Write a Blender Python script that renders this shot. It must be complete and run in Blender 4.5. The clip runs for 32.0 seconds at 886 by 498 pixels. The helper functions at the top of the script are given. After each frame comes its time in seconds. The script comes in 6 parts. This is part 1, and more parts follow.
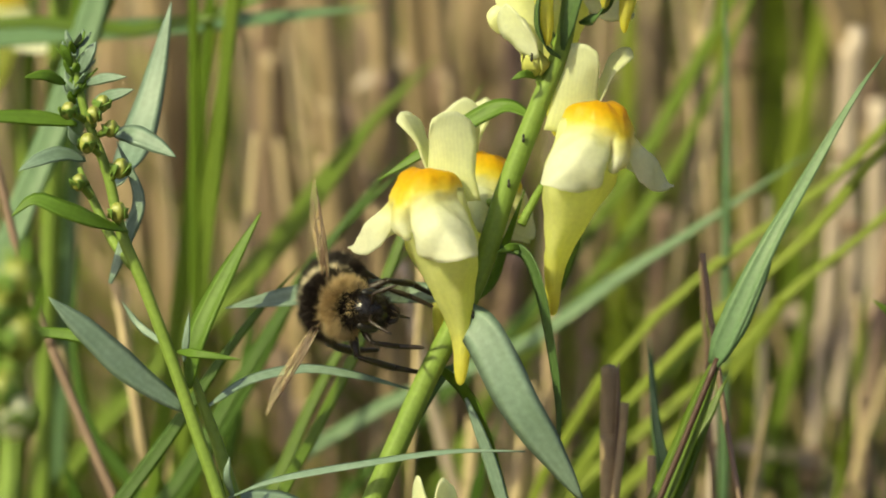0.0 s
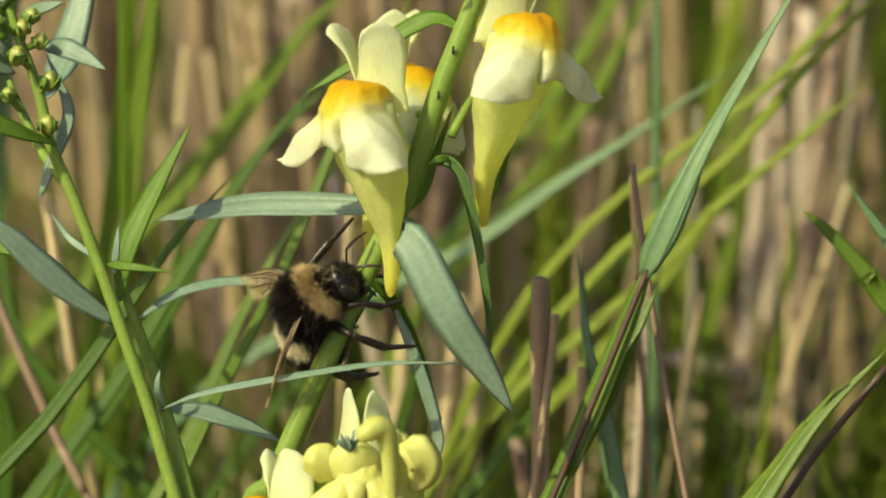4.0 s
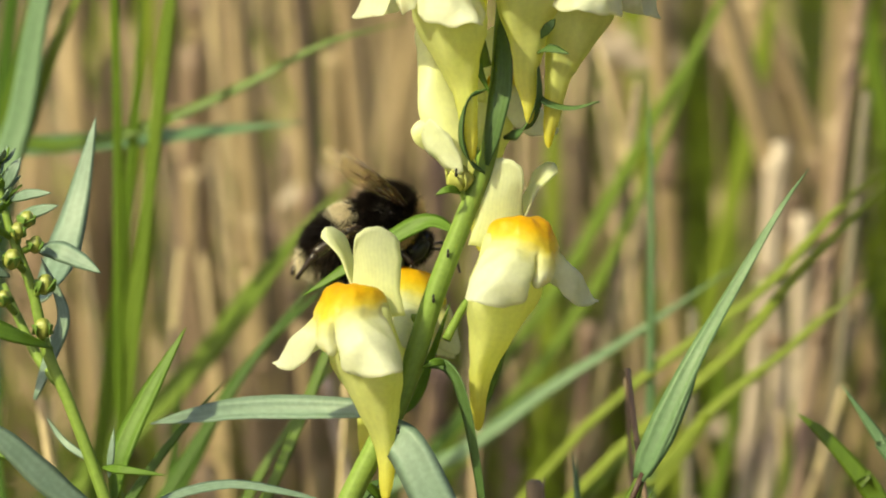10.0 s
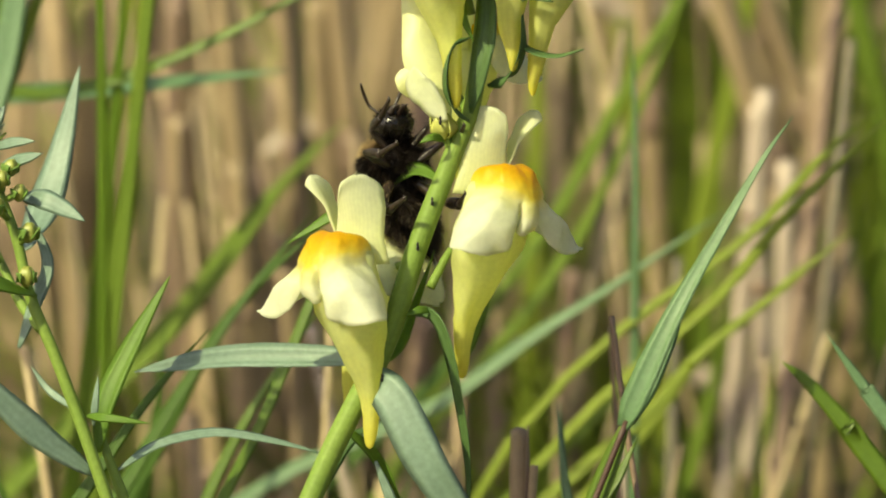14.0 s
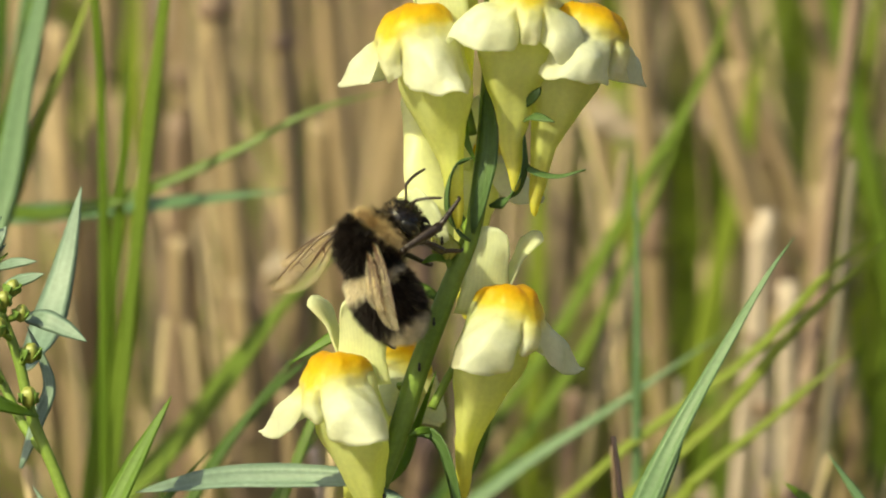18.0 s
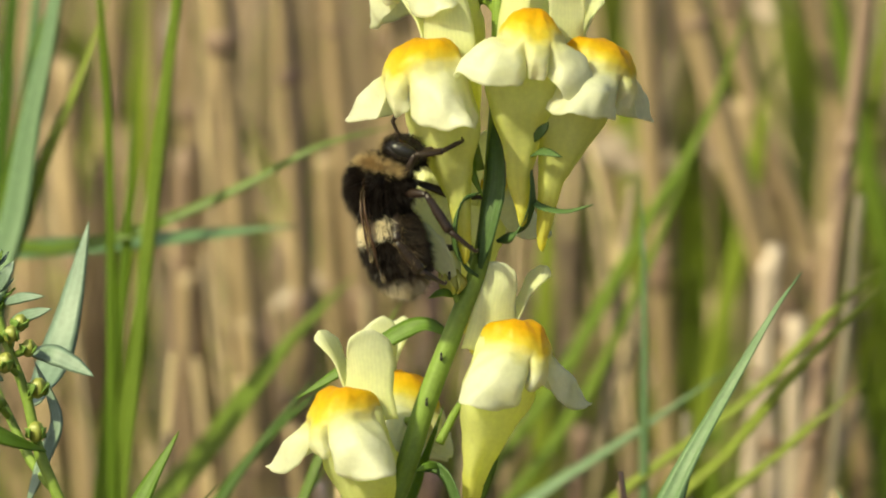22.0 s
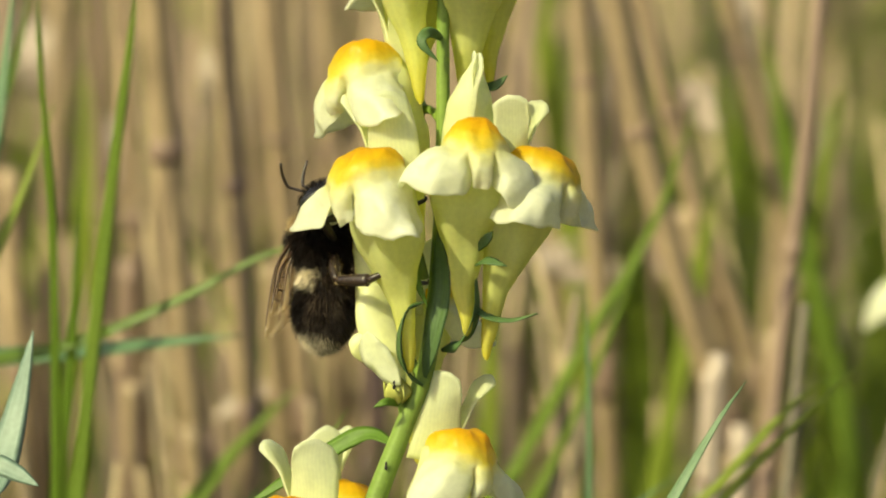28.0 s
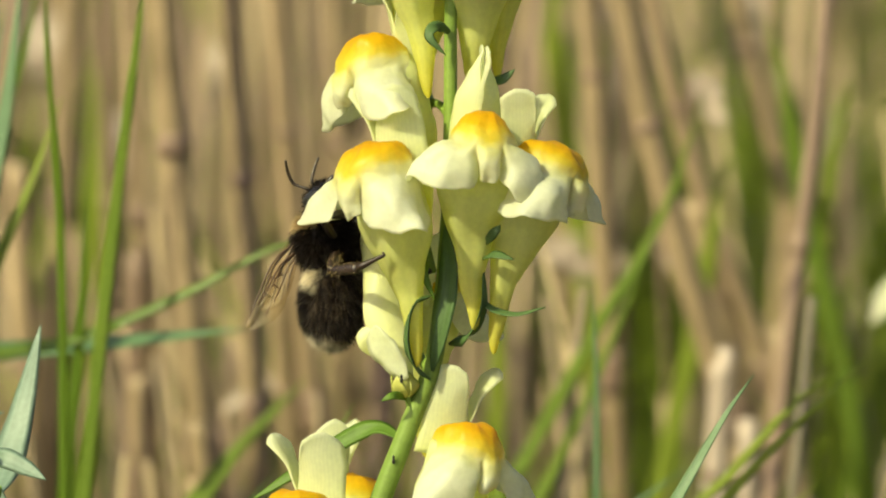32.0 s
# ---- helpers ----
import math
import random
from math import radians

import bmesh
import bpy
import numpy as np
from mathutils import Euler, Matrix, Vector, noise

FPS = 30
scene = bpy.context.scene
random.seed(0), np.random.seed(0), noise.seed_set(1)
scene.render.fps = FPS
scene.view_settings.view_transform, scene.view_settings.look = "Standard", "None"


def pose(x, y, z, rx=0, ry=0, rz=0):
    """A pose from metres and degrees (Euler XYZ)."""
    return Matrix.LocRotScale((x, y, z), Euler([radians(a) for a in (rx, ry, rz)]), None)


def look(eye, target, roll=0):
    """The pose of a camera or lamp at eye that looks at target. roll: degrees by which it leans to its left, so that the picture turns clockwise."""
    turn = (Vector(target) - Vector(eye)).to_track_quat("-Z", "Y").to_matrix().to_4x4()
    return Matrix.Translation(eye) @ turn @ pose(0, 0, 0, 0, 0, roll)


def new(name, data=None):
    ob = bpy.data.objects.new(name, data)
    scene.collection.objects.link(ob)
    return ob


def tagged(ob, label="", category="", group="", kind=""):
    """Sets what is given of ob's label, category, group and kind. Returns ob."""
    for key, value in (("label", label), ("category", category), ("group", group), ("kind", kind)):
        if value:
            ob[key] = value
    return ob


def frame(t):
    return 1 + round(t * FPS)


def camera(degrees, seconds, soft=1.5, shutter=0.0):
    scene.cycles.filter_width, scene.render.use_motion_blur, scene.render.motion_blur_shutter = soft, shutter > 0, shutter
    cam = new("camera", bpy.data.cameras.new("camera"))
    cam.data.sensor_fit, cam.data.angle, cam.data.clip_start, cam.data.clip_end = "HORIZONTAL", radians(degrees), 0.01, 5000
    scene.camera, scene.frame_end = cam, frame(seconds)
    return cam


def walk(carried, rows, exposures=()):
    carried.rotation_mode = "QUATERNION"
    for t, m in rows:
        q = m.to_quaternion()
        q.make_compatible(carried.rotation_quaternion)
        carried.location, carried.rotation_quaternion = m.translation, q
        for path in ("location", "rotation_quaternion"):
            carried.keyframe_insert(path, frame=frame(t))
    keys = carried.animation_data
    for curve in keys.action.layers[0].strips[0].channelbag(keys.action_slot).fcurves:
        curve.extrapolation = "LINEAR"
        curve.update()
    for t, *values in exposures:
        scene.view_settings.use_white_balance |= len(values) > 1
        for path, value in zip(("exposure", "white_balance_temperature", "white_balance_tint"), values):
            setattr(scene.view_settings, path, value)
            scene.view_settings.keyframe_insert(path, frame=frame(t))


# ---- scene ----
cam = camera(5.6105, 32.0, soft=1.9)
cam.data.dof.use_dof = True
cam.data.dof.focus_distance = 0.998
cam.data.dof.aperture_fstop = 23.0
walk(cam, [
    (0, look((0, -0.9659, 0.4588), (-0.00956, -0.00264, 0.19016))),
    (0.5, look((0, -0.9659, 0.4588), (-0.01056, -0.00312, 0.18835))),
    (1, look((0, -0.9659, 0.4588), (-0.00937, -0.00348, 0.18702))),
    (1.5, look((0, -0.9659, 0.4588), (-0.00613, -0.00369, 0.18624))),
    (2, look((0, -0.9659, 0.4588), (-0.00688, -0.00401, 0.18503))),
    (2.5, look((0, -0.9659, 0.4588), (-0.00681, -0.00414, 0.18455))),
    (3, look((0, -0.9659, 0.4588), (-0.00631, -0.00453, 0.18310))),
    (3.5, look((0, -0.9659, 0.4588), (-0.00306, -0.00495, 0.18153))),
    (5.5, look((0, -0.9659, 0.4588), (-0.00088, -0.00531, 0.18020))),
    (6, look((0, -0.9659, 0.4588), (-0.00300, -0.00531, 0.18020))),
    (6.5, look((0, -0.9659, 0.4588), (-0.00400, -0.00391, 0.18539))),
    (7, look((0, -0.9659, 0.4588), (-0.00162, -0.00369, 0.18624))),
    (7.5, look((0, -0.9659, 0.4588), (-0.00213, -0.00349, 0.18696))),
    (8, look((0, -0.9659, 0.4588), (-0.00306, -0.00231, 0.19137))),
    (8.5, look((0, -0.9659, 0.4588), (-0.00137, -0.00163, 0.19390))),
    (9, look((0, -0.9659, 0.4588), (-0.00175, -0.00102, 0.19620))),
    (9.5, look((0, -0.9659, 0.4588), (-0.00112, -0.00057, 0.19789))),
    (10, look((0, -0.9659, 0.4588), (-0.00125, 0.00066, 0.20248))),
    (10.5, look((0, -0.9659, 0.4588), (0.00438, 0.00061, 0.20229))),
    (11, look((0, -0.9659, 0.4588), (0.00594, 0.00000, 0.20000))),
    (11.5, look((0, -0.9659, 0.4588), (0.00519, -0.00032, 0.19879))),
    (12, look((0, -0.9659, 0.4588), (0.00394, -0.00019, 0.19928))),
    (12.5, look((0, -0.9659, 0.4588), (0.00256, 0.00015, 0.20054))),
    (13, look((0, -0.9659, 0.4588), (0.00000, 0.00000, 0.20000))),
    (13.5, look((0, -0.9659, 0.4588), (-0.00019, -0.00036, 0.19867))),
    (14, look((0, -0.9659, 0.4588), (0.00050, -0.00082, 0.19692))),
    (14.5, look((0, -0.9659, 0.4588), (-0.00019, -0.00057, 0.19789))),
    (15, look((0, -0.9659, 0.4588), (-0.00112, 0.00113, 0.20423))),
    (15.5, look((0, -0.9659, 0.4588), (-0.00344, 0.00225, 0.20839))),
    (17.5, look((0, -0.9659, 0.4588), (-0.00044, 0.00304, 0.21135))),
    (18, look((0, -0.9659, 0.4588), (0.00031, 0.00262, 0.20978))),
    (18.5, look((0, -0.9659, 0.4588), (-0.00013, 0.00278, 0.21038))),
    (19, look((0, -0.9659, 0.4588), (-0.00263, 0.00285, 0.21063))),
    (19.5, look((0, -0.9659, 0.4588), (-0.00263, 0.00275, 0.21026))),
    (20, look((0, -0.9659, 0.4588), (-0.00313, 0.00278, 0.21038))),
    (20.5, look((0, -0.9659, 0.4588), (-0.00444, 0.00262, 0.20978))),
    (21, look((0, -0.9659, 0.4588), (-0.00356, 0.00270, 0.21008))),
    (21.5, look((0, -0.9659, 0.4588), (-0.00063, 0.00275, 0.21026))),
    (22, look((0, -0.9659, 0.4588), (-0.00050, 0.00362, 0.21352))),
    (22.5, look((0, -0.9659, 0.4588), (-0.00194, 0.00461, 0.21721))),
    (23, look((0, -0.9659, 0.4588), (-0.00331, 0.00490, 0.21829))),
    (23.5, look((0, -0.9659, 0.4588), (-0.00369, 0.00511, 0.21908))),
    (24, look((0, -0.9659, 0.4588), (-0.00281, 0.00490, 0.21829))),
    (24.5, look((0, -0.9659, 0.4588), (0.00044, 0.00506, 0.21890))),
    (25, look((0, -0.9659, 0.4588), (0.00256, 0.00544, 0.22028))),
    (25.5, look((0, -0.9659, 0.4588), (0.00256, 0.00569, 0.22125))),
    (26, look((0, -0.9659, 0.4588), (0.00175, 0.00602, 0.22246))),
    (26.5, look((0, -0.9659, 0.4588), (0.00313, 0.00607, 0.22264))),
    (28.5, look((0, -0.9659, 0.4588), (0.00569, 0.00686, 0.22560))),
    (29, look((0, -0.9659, 0.4588), (0.00050, 0.00642, 0.22397))),
    (29.5, look((0, -0.9659, 0.4588), (-0.00013, 0.00652, 0.22433))),
    (30, look((0, -0.9659, 0.4588), (-0.00069, 0.00704, 0.22626))),
    (30.5, look((0, -0.9659, 0.4588), (0.00044, 0.00686, 0.22560))),
    (31, look((0, -0.9659, 0.4588), (0.00131, 0.00676, 0.22523))),
    (31.5, look((0, -0.9659, 0.4588), (0.00406, 0.00654, 0.22439))),
    (32, look((0, -0.9659, 0.4588), (0.00481, 0.00657, 0.22451))),
], [(0, 0.04), (3.5, 0.05), (7, 0.14), (10, 0.2), (15, 0.18), (24, 0.15), (32, 0.12)])

# ---- light ----
SUN_AZ, SUN_EL = radians(-52), radians(43)      # from the camera's side, over its left shoulder
world = bpy.data.worlds.new("sky")
scene.world = world
world.use_nodes = True
wn = world.node_tree
sky = wn.nodes.new("ShaderNodeTexSky")
sky.sky_type, sky.sun_disc = "NISHITA", False
sky.dust_density, sky.ozone_density = 5.0, 0.4
sky.sun_elevation, sky.sun_rotation = SUN_EL, radians(180) - SUN_AZ
wn.nodes["Background"].inputs["Strength"].default_value = 0.115
wn.links.new(sky.outputs["Color"], wn.nodes["Background"].inputs["Color"])
sun_data = bpy.data.lights.new("sun", "SUN")
sun_data.energy, sun_data.angle, sun_data.color = 4.5, radians(0.6), (1.0, 0.955, 0.515)
sun = new("sun", sun_data)
sun_way = Vector((math.sin(SUN_AZ) * math.cos(SUN_EL), -math.cos(SUN_AZ) * math.cos(SUN_EL), math.sin(SUN_EL)))
sun.matrix_world = look(sun_way * 4, (0, 0, 0))

# ---- materials ----


def node(nt, kind, **values):
    n = nt.nodes.new(kind)
    for key, value in values.items():
        n.inputs[key].default_value = value
    return n


def ramp(nt, source, stops):
    r = nt.nodes.new("ShaderNodeValToRGB")
    nt.links.new(source, r.inputs["Fac"])
    while len(r.color_ramp.elements) < len(stops):
        r.color_ramp.elements.new(0.5)
    for e, (at, col) in zip(r.color_ramp.elements, stops):
        e.position, e.color = at, (*col, 1)
    return r.outputs["Color"]


def blend(nt, fac, a, b, mode="MIX"):
    m = nt.nodes.new("ShaderNodeMix")
    m.data_type, m.blend_type = "RGBA", mode
    for slot, v in ((0, fac), (6, a), (7, b)):
        if isinstance(v, (int, float)):
            m.inputs[slot].default_value = v
        elif isinstance(v, tuple):
            m.inputs[slot].default_value = (*v, 1)
        else:
            nt.links.new(v, m.inputs[slot])
    return m.outputs[2]


def surface(name, a, b, rough=0.5, through_light=0.0, coarse=150, fine=1200, bump=0.15, veins=0, spread=0.0, sheen=0.0, spec=0.5, glow=None, grainy=0.8, vein_depth=0.6):
    """Two-scale coloured surface; through_light: how much light passes a thin sheet; veins: stripes along a blade;
    spread: how much separate pieces differ; glow: colour of the light that passes."""
    m = bpy.data.materials.new(name)
    m.use_nodes = True
    nt = m.node_tree
    bsdf = nt.nodes["Principled BSDF"]
    co = nt.nodes.new("ShaderNodeTexCoord")
    n1 = node(nt, "ShaderNodeTexNoise", Scale=coarse, Detail=3.0)
    n2 = node(nt, "ShaderNodeTexNoise", Scale=fine, Detail=4.0)
    for n in (n1, n2):
        nt.links.new(co.outputs["Object"], n.inputs["Vector"])
    col = blend(nt, n1.outputs["Fac"], a, b)
    grain = ramp(nt, n2.outputs["Fac"], [(0.3, (0.82, 0.82, 0.82)), (0.75, (1.12, 1.12, 1.12))])
    col = blend(nt, grainy, col, grain, "MULTIPLY")
    height = n2.outputs["Fac"]
    if veins:
        wave = node(nt, "ShaderNodeTexWave", Scale=veins, Distortion=1.6)
        wave.bands_direction = "X"
        nt.links.new(co.outputs["UV"], wave.inputs["Vector"])
        lines = ramp(nt, wave.outputs["Fac"], [(0.0, (0.86, 0.88, 0.86)), (1.0, (1.05, 1.05, 1.05))])
        col = blend(nt, vein_depth, col, lines, "MULTIPLY")
        height = blend(nt, vein_depth * 0.8, n2.outputs["Fac"], wave.outputs["Fac"])
    if spread:
        geo = nt.nodes.new("ShaderNodeNewGeometry")
        shade = ramp(nt, geo.outputs["Random Per Island"], [(0.0, (1 - spread, 1 - spread, 1 - spread)), (0.5, (1, 1 - spread * 0.3, 1 - spread * 0.5)), (1.0, (1 + spread, 1 + spread * 0.7, 1 + spread * 0.3))])
        col = blend(nt, 1.0, col, shade, "MULTIPLY")
    nt.links.new(col, bsdf.inputs["Base Color"])
    bsdf.inputs["Roughness"].default_value = rough
    bsdf.inputs["Specular IOR Level"].default_value = spec
    bsdf.inputs["Sheen Weight"].default_value = sheen
    bp = node(nt, "ShaderNodeBump", Strength=bump, Distance=0.0002)
    nt.links.new(height, bp.inputs["Height"])
    nt.links.new(bp.outputs["Normal"], bsdf.inputs["Normal"])
    if through_light:
        tl = nt.nodes.new("ShaderNodeBsdfTranslucent")
        nt.links.new(blend(nt, 0.6, col, glow or b) if glow else col, tl.inputs["Color"])
        mix = node(nt, "ShaderNodeMixShader", Fac=through_light)
        nt.links.new(bsdf.outputs[0], mix.inputs[1])
        nt.links.new(tl.outputs[0], mix.inputs[2])
        nt.links.new(mix.outputs[0], nt.nodes["Material Output"].inputs["Surface"])
    return m


def petal_material(name, stops, low, high, rough=0.45):
    """A petal whose colour runs along the flower's own height."""
    m = surface(name, (0.97, 0.97, 0.97), (0.91, 0.92, 0.86), rough, 0.6, 350, 1800, 0.16, veins=4, grainy=0.3, vein_depth=0.2)
    nt = m.node_tree
    co = nt.nodes.new("ShaderNodeTexCoord")
    sep = nt.nodes.new("ShaderNodeSeparateXYZ")
    nt.links.new(co.outputs["Object"], sep.inputs[0])
    wob = node(nt, "ShaderNodeTexNoise", Scale=260.0, Detail=2.0)
    nt.links.new(co.outputs["Object"], wob.inputs["Vector"])
    add = nt.nodes.new("ShaderNodeMath")
    add.operation = "MULTIPLY_ADD"
    nt.links.new(wob.outputs["Fac"], add.inputs[0])
    add.inputs[1].default_value = (high - low) * 0.35
    square = nt.nodes.new("ShaderNodeMath")
    square.operation = "MULTIPLY"
    for slot in (0, 1):
        nt.links.new(sep.outputs["X"], square.inputs[slot])
    bow = nt.nodes.new("ShaderNodeMath")
    bow.operation = "MULTIPLY_ADD"
    bow.inputs[1].default_value = -95.0 if "palate" in name else 0.0
    nt.links.new(square.outputs[0], bow.inputs[0])
    nt.links.new(sep.outputs["Z"], bow.inputs[2])
    nt.links.new(bow.outputs[0], add.inputs[2])
    rng = node(nt, "ShaderNodeMapRange")
    rng.inputs["From Min"].default_value, rng.inputs["From Max"].default_value = low + (high - low) * 0.17, high + (high - low) * 0.17
    nt.links.new(add.outputs[0], rng.inputs["Value"])
    col = ramp(nt, rng.outputs["Result"], stops)
    bsdf = nt.nodes["Principled BSDF"]
    old = bsdf.inputs["Base Color"].links[0].from_socket
    both = blend(nt, 1.0, old, col, "MULTIPLY")
    nt.links.new(both, bsdf.inputs["Base Color"])
    for n in nt.nodes:
        if n.bl_idname == "ShaderNodeBsdfTranslucent":
            nt.links.new(blend(nt, 0.45, both, col, "MULTIPLY"), n.inputs["Color"])
    return m


petal = petal_material("petal", [(0.0, (0.92, 0.95, 0.42)), (0.35, (0.94, 0.96, 0.54)), (1.0, (0.95, 0.97, 0.77))], -0.010, 0.006)
spur_petal = petal_material("spur_petal", [(0.0, (0.9, 0.83, 0.1)), (0.3, (0.92, 0.93, 0.3)), (0.7, (0.93, 0.96, 0.44)), (1.0, (0.94, 0.97, 0.56))], -0.024, -0.006)
palate_petal = petal_material("palate_petal", [(0.0, (0.96, 0.97, 0.84)), (0.38, (0.96, 0.97, 0.78)), (0.56, (0.93, 0.92, 0.5)), (0.68, (0.95, 0.84, 0.1)), (0.82, (0.95, 0.72, 0.015)), (1.0, (0.95, 0.63, 0.008))], -0.0088, -0.0004, 0.42)
sepal_green = surface("sepal_green", (0.12, 0.24, 0.04), (0.2, 0.32, 0.06), 0.5, 0.25, 300, 1500)
stem_green = surface("stem_green", (0.14, 0.23, 0.035), (0.22, 0.31, 0.055), 0.55, 0.0, 120, 1600, 0.15, veins=3, spec=0.3)
leaf_grey = surface("leaf_grey", (0.15, 0.24, 0.17), (0.25, 0.34, 0.27), 0.5, 0.15, 200, 1500, 0.1, veins=1, glow=(0.3, 0.45, 0.08))
leaf_green = surface("leaf_green", (0.1, 0.2, 0.022), (0.16, 0.28, 0.035), 0.5, 0.34, 200, 1500, 0.1, veins=1, spec=0.3, glow=(0.35, 0.5, 0.05))
leaf_dark = surface("leaf_dark", (0.06, 0.125, 0.032), (0.095, 0.175, 0.05), 0.6, 0.2, 200, 1500, 0.15, veins=2)
grass_green = surface("grass_green", (0.08, 0.165, 0.014), (0.15, 0.26, 0.024), 0.4, 0.28, 60, 1500, 0.15, veins=4, spread=0.3, glow=(0.4, 0.55, 0.05))
# grass_green darkened: the shade on the low blades is put into the colour
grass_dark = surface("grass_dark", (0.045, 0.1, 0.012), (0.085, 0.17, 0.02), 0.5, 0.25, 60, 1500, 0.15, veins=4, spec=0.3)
grass_bright = surface("grass_bright", (0.15, 0.25, 0.025), (0.25, 0.35, 0.05), 0.5, 0.4, 60, 1500, 0.12, veins=4, spec=0.35)
grass_teal = surface("grass_teal", (0.12, 0.23, 0.1), (0.19, 0.31, 0.16), 0.45, 0.25, 60, 1500, 0.15, veins=4)
grass_field = surface("grass_field", (0.18, 0.3, 0.025), (0.37, 0.5, 0.07), 0.5, 0.45, 20, 800, 0.1, spread=0.4)
straw_mat = surface("straw", (0.24, 0.18, 0.11), (0.45, 0.36, 0.24), 0.5, 0.0, 60, 900, 0.3, veins=5, spread=0.25)
straw_field = surface("straw_field", (0.098, 0.083, 0.053), (0.51, 0.455, 0.31), 0.6, 0.0, 75, 600, 0.2, spread=0.6)
pale_straw = surface("pale_straw", (0.4, 0.31, 0.24), (0.68, 0.58, 0.48), 0.5, 0.0, 90, 700, 0.3)
brown_stalk = surface("brown_stalk", (0.2, 0.13, 0.09), (0.3, 0.21, 0.15), 0.6, 0.0, 80, 900, 0.3)
red_stalk = surface("red_stalk", (0.05, 0.018, 0.02), (0.09, 0.05, 0.03), 0.5, 0.0, 80, 900, 0.2)
bud_petal = surface("bud_petal", (0.83, 0.85, 0.4), (0.9, 0.92, 0.58), 0.42, 0.4, 260, 1500, 0.12, grainy=0.3)
lemon_petal = surface("lemon_petal", (0.72, 0.72, 0.17), (0.86, 0.86, 0.36), 0.45, 0.4, 260, 1500, 0.15, grainy=0.3)
green_bud = surface("green_bud", (0.5, 0.53, 0.1), (0.68, 0.69, 0.22), 0.45, 0.3, 260, 1500, 0.2, grainy=0.4)
bud_yellow = surface("bud_yellow", (0.24, 0.29, 0.04), (0.4, 0.42, 0.1), 0.4, 0.15, 600, 2500, 0.2)
soil = surface("soil", (0.14, 0.1, 0.05), (0.3, 0.22, 0.11), 0.9, 0.0, 25, 300, 1.0)
black_fur = surface("black_fur", (0.004, 0.003, 0.0025), (0.017, 0.011, 0.008), 0.5, 0.0, 500, 3000, 0.3, spec=0.22, spread=0.4)
gold_fur = surface("gold_fur", (0.46, 0.33, 0.15), (0.68, 0.53, 0.29), 0.6, 0.15, 500, 3000, 0.2)
belly_fur = surface("belly_fur", (0.06, 0.04, 0.025), (0.16, 0.11, 0.07), 0.6, 0.1, 500, 3000, 0.2)
cream_fur = surface("cream_fur", (0.68, 0.58, 0.38), (0.84, 0.77, 0.58), 0.6, 0.15, 500, 3000, 0.2)
chitin = surface("chitin", (0.008, 0.007, 0.007), (0.02, 0.016, 0.013), 0.22, 0.0, 500, 4000, 0.2)
leg_chitin = surface("leg_chitin", (0.015, 0.01, 0.008), (0.04, 0.025, 0.018), 0.35, 0.0, 500, 4000, 0.3)
insect_black = surface("insect_black", (0.01, 0.01, 0.01), (0.02, 0.02, 0.02), 0.35)
vein_brown = surface("vein_brown", (0.06, 0.03, 0.015), (0.1, 0.05, 0.025), 0.4)


def wing_material():
    m = bpy.data.materials.new("wing_membrane")
    m.use_nodes = True
    nt = m.node_tree
    bsdf = nt.nodes["Principled BSDF"]
    bsdf.inputs["Base Color"].default_value = (0.6, 0.53, 0.38, 1)
    bsdf.inputs["Roughness"].default_value = 0.25
    clear = nt.nodes.new("ShaderNodeBsdfTransparent")
    clear.inputs["Color"].default_value = (0.97, 0.93, 0.85, 1)
    co = nt.nodes.new("ShaderNodeTexCoord")
    n = node(nt, "ShaderNodeTexNoise", Scale=700.0, Detail=3.0)
    nt.links.new(co.outputs["Object"], n.inputs["Vector"])
    fac = nt.nodes.new("ShaderNodeMapRange")
    fac.inputs["To Min"].default_value, fac.inputs["To Max"].default_value = 0.05, 0.22
    nt.links.new(n.outputs["Fac"], fac.inputs["Value"])
    bp = node(nt, "ShaderNodeBump", Strength=0.3, Distance=0.0002)
    nt.links.new(n.outputs["Fac"], bp.inputs["Height"])
    nt.links.new(bp.outputs["Normal"], bsdf.inputs["Normal"])
    mix = nt.nodes.new("ShaderNodeMixShader")
    nt.links.new(fac.outputs["Result"], mix.inputs[0])
    nt.links.new(clear.outputs[0], mix.inputs[1])
    nt.links.new(bsdf.outputs[0], mix.inputs[2])
    nt.links.new(mix.outputs[0], nt.nodes["Material Output"].inputs["Surface"])
    return m


wing_membrane = wing_material()

# ---- mesh helpers ----


def mesh_of(name, verts, faces, mat, uvs=None, smooth=True):
    me = bpy.data.meshes.new(name)
    me.from_pydata([tuple(v) for v in verts], [], faces)
    if smooth:
        me.polygons.foreach_set("use_smooth", [True] * len(me.polygons))
    if uvs is not None:
        layer = me.uv_layers.new(name="UVMap")
        idx = np.zeros(len(me.loops), dtype=int)
        me.loops.foreach_get("vertex_index", idx)
        layer.data.foreach_set("uv", np.asarray(uvs, dtype=float)[idx].ravel())
    me.materials.append(mat)
    me.update()
    return me


def origin_of(ob):
    p = Vector((0, 0, 0))
    while ob is not None:
        p = p + ob.location
        ob = ob.parent
    return np.array(p)


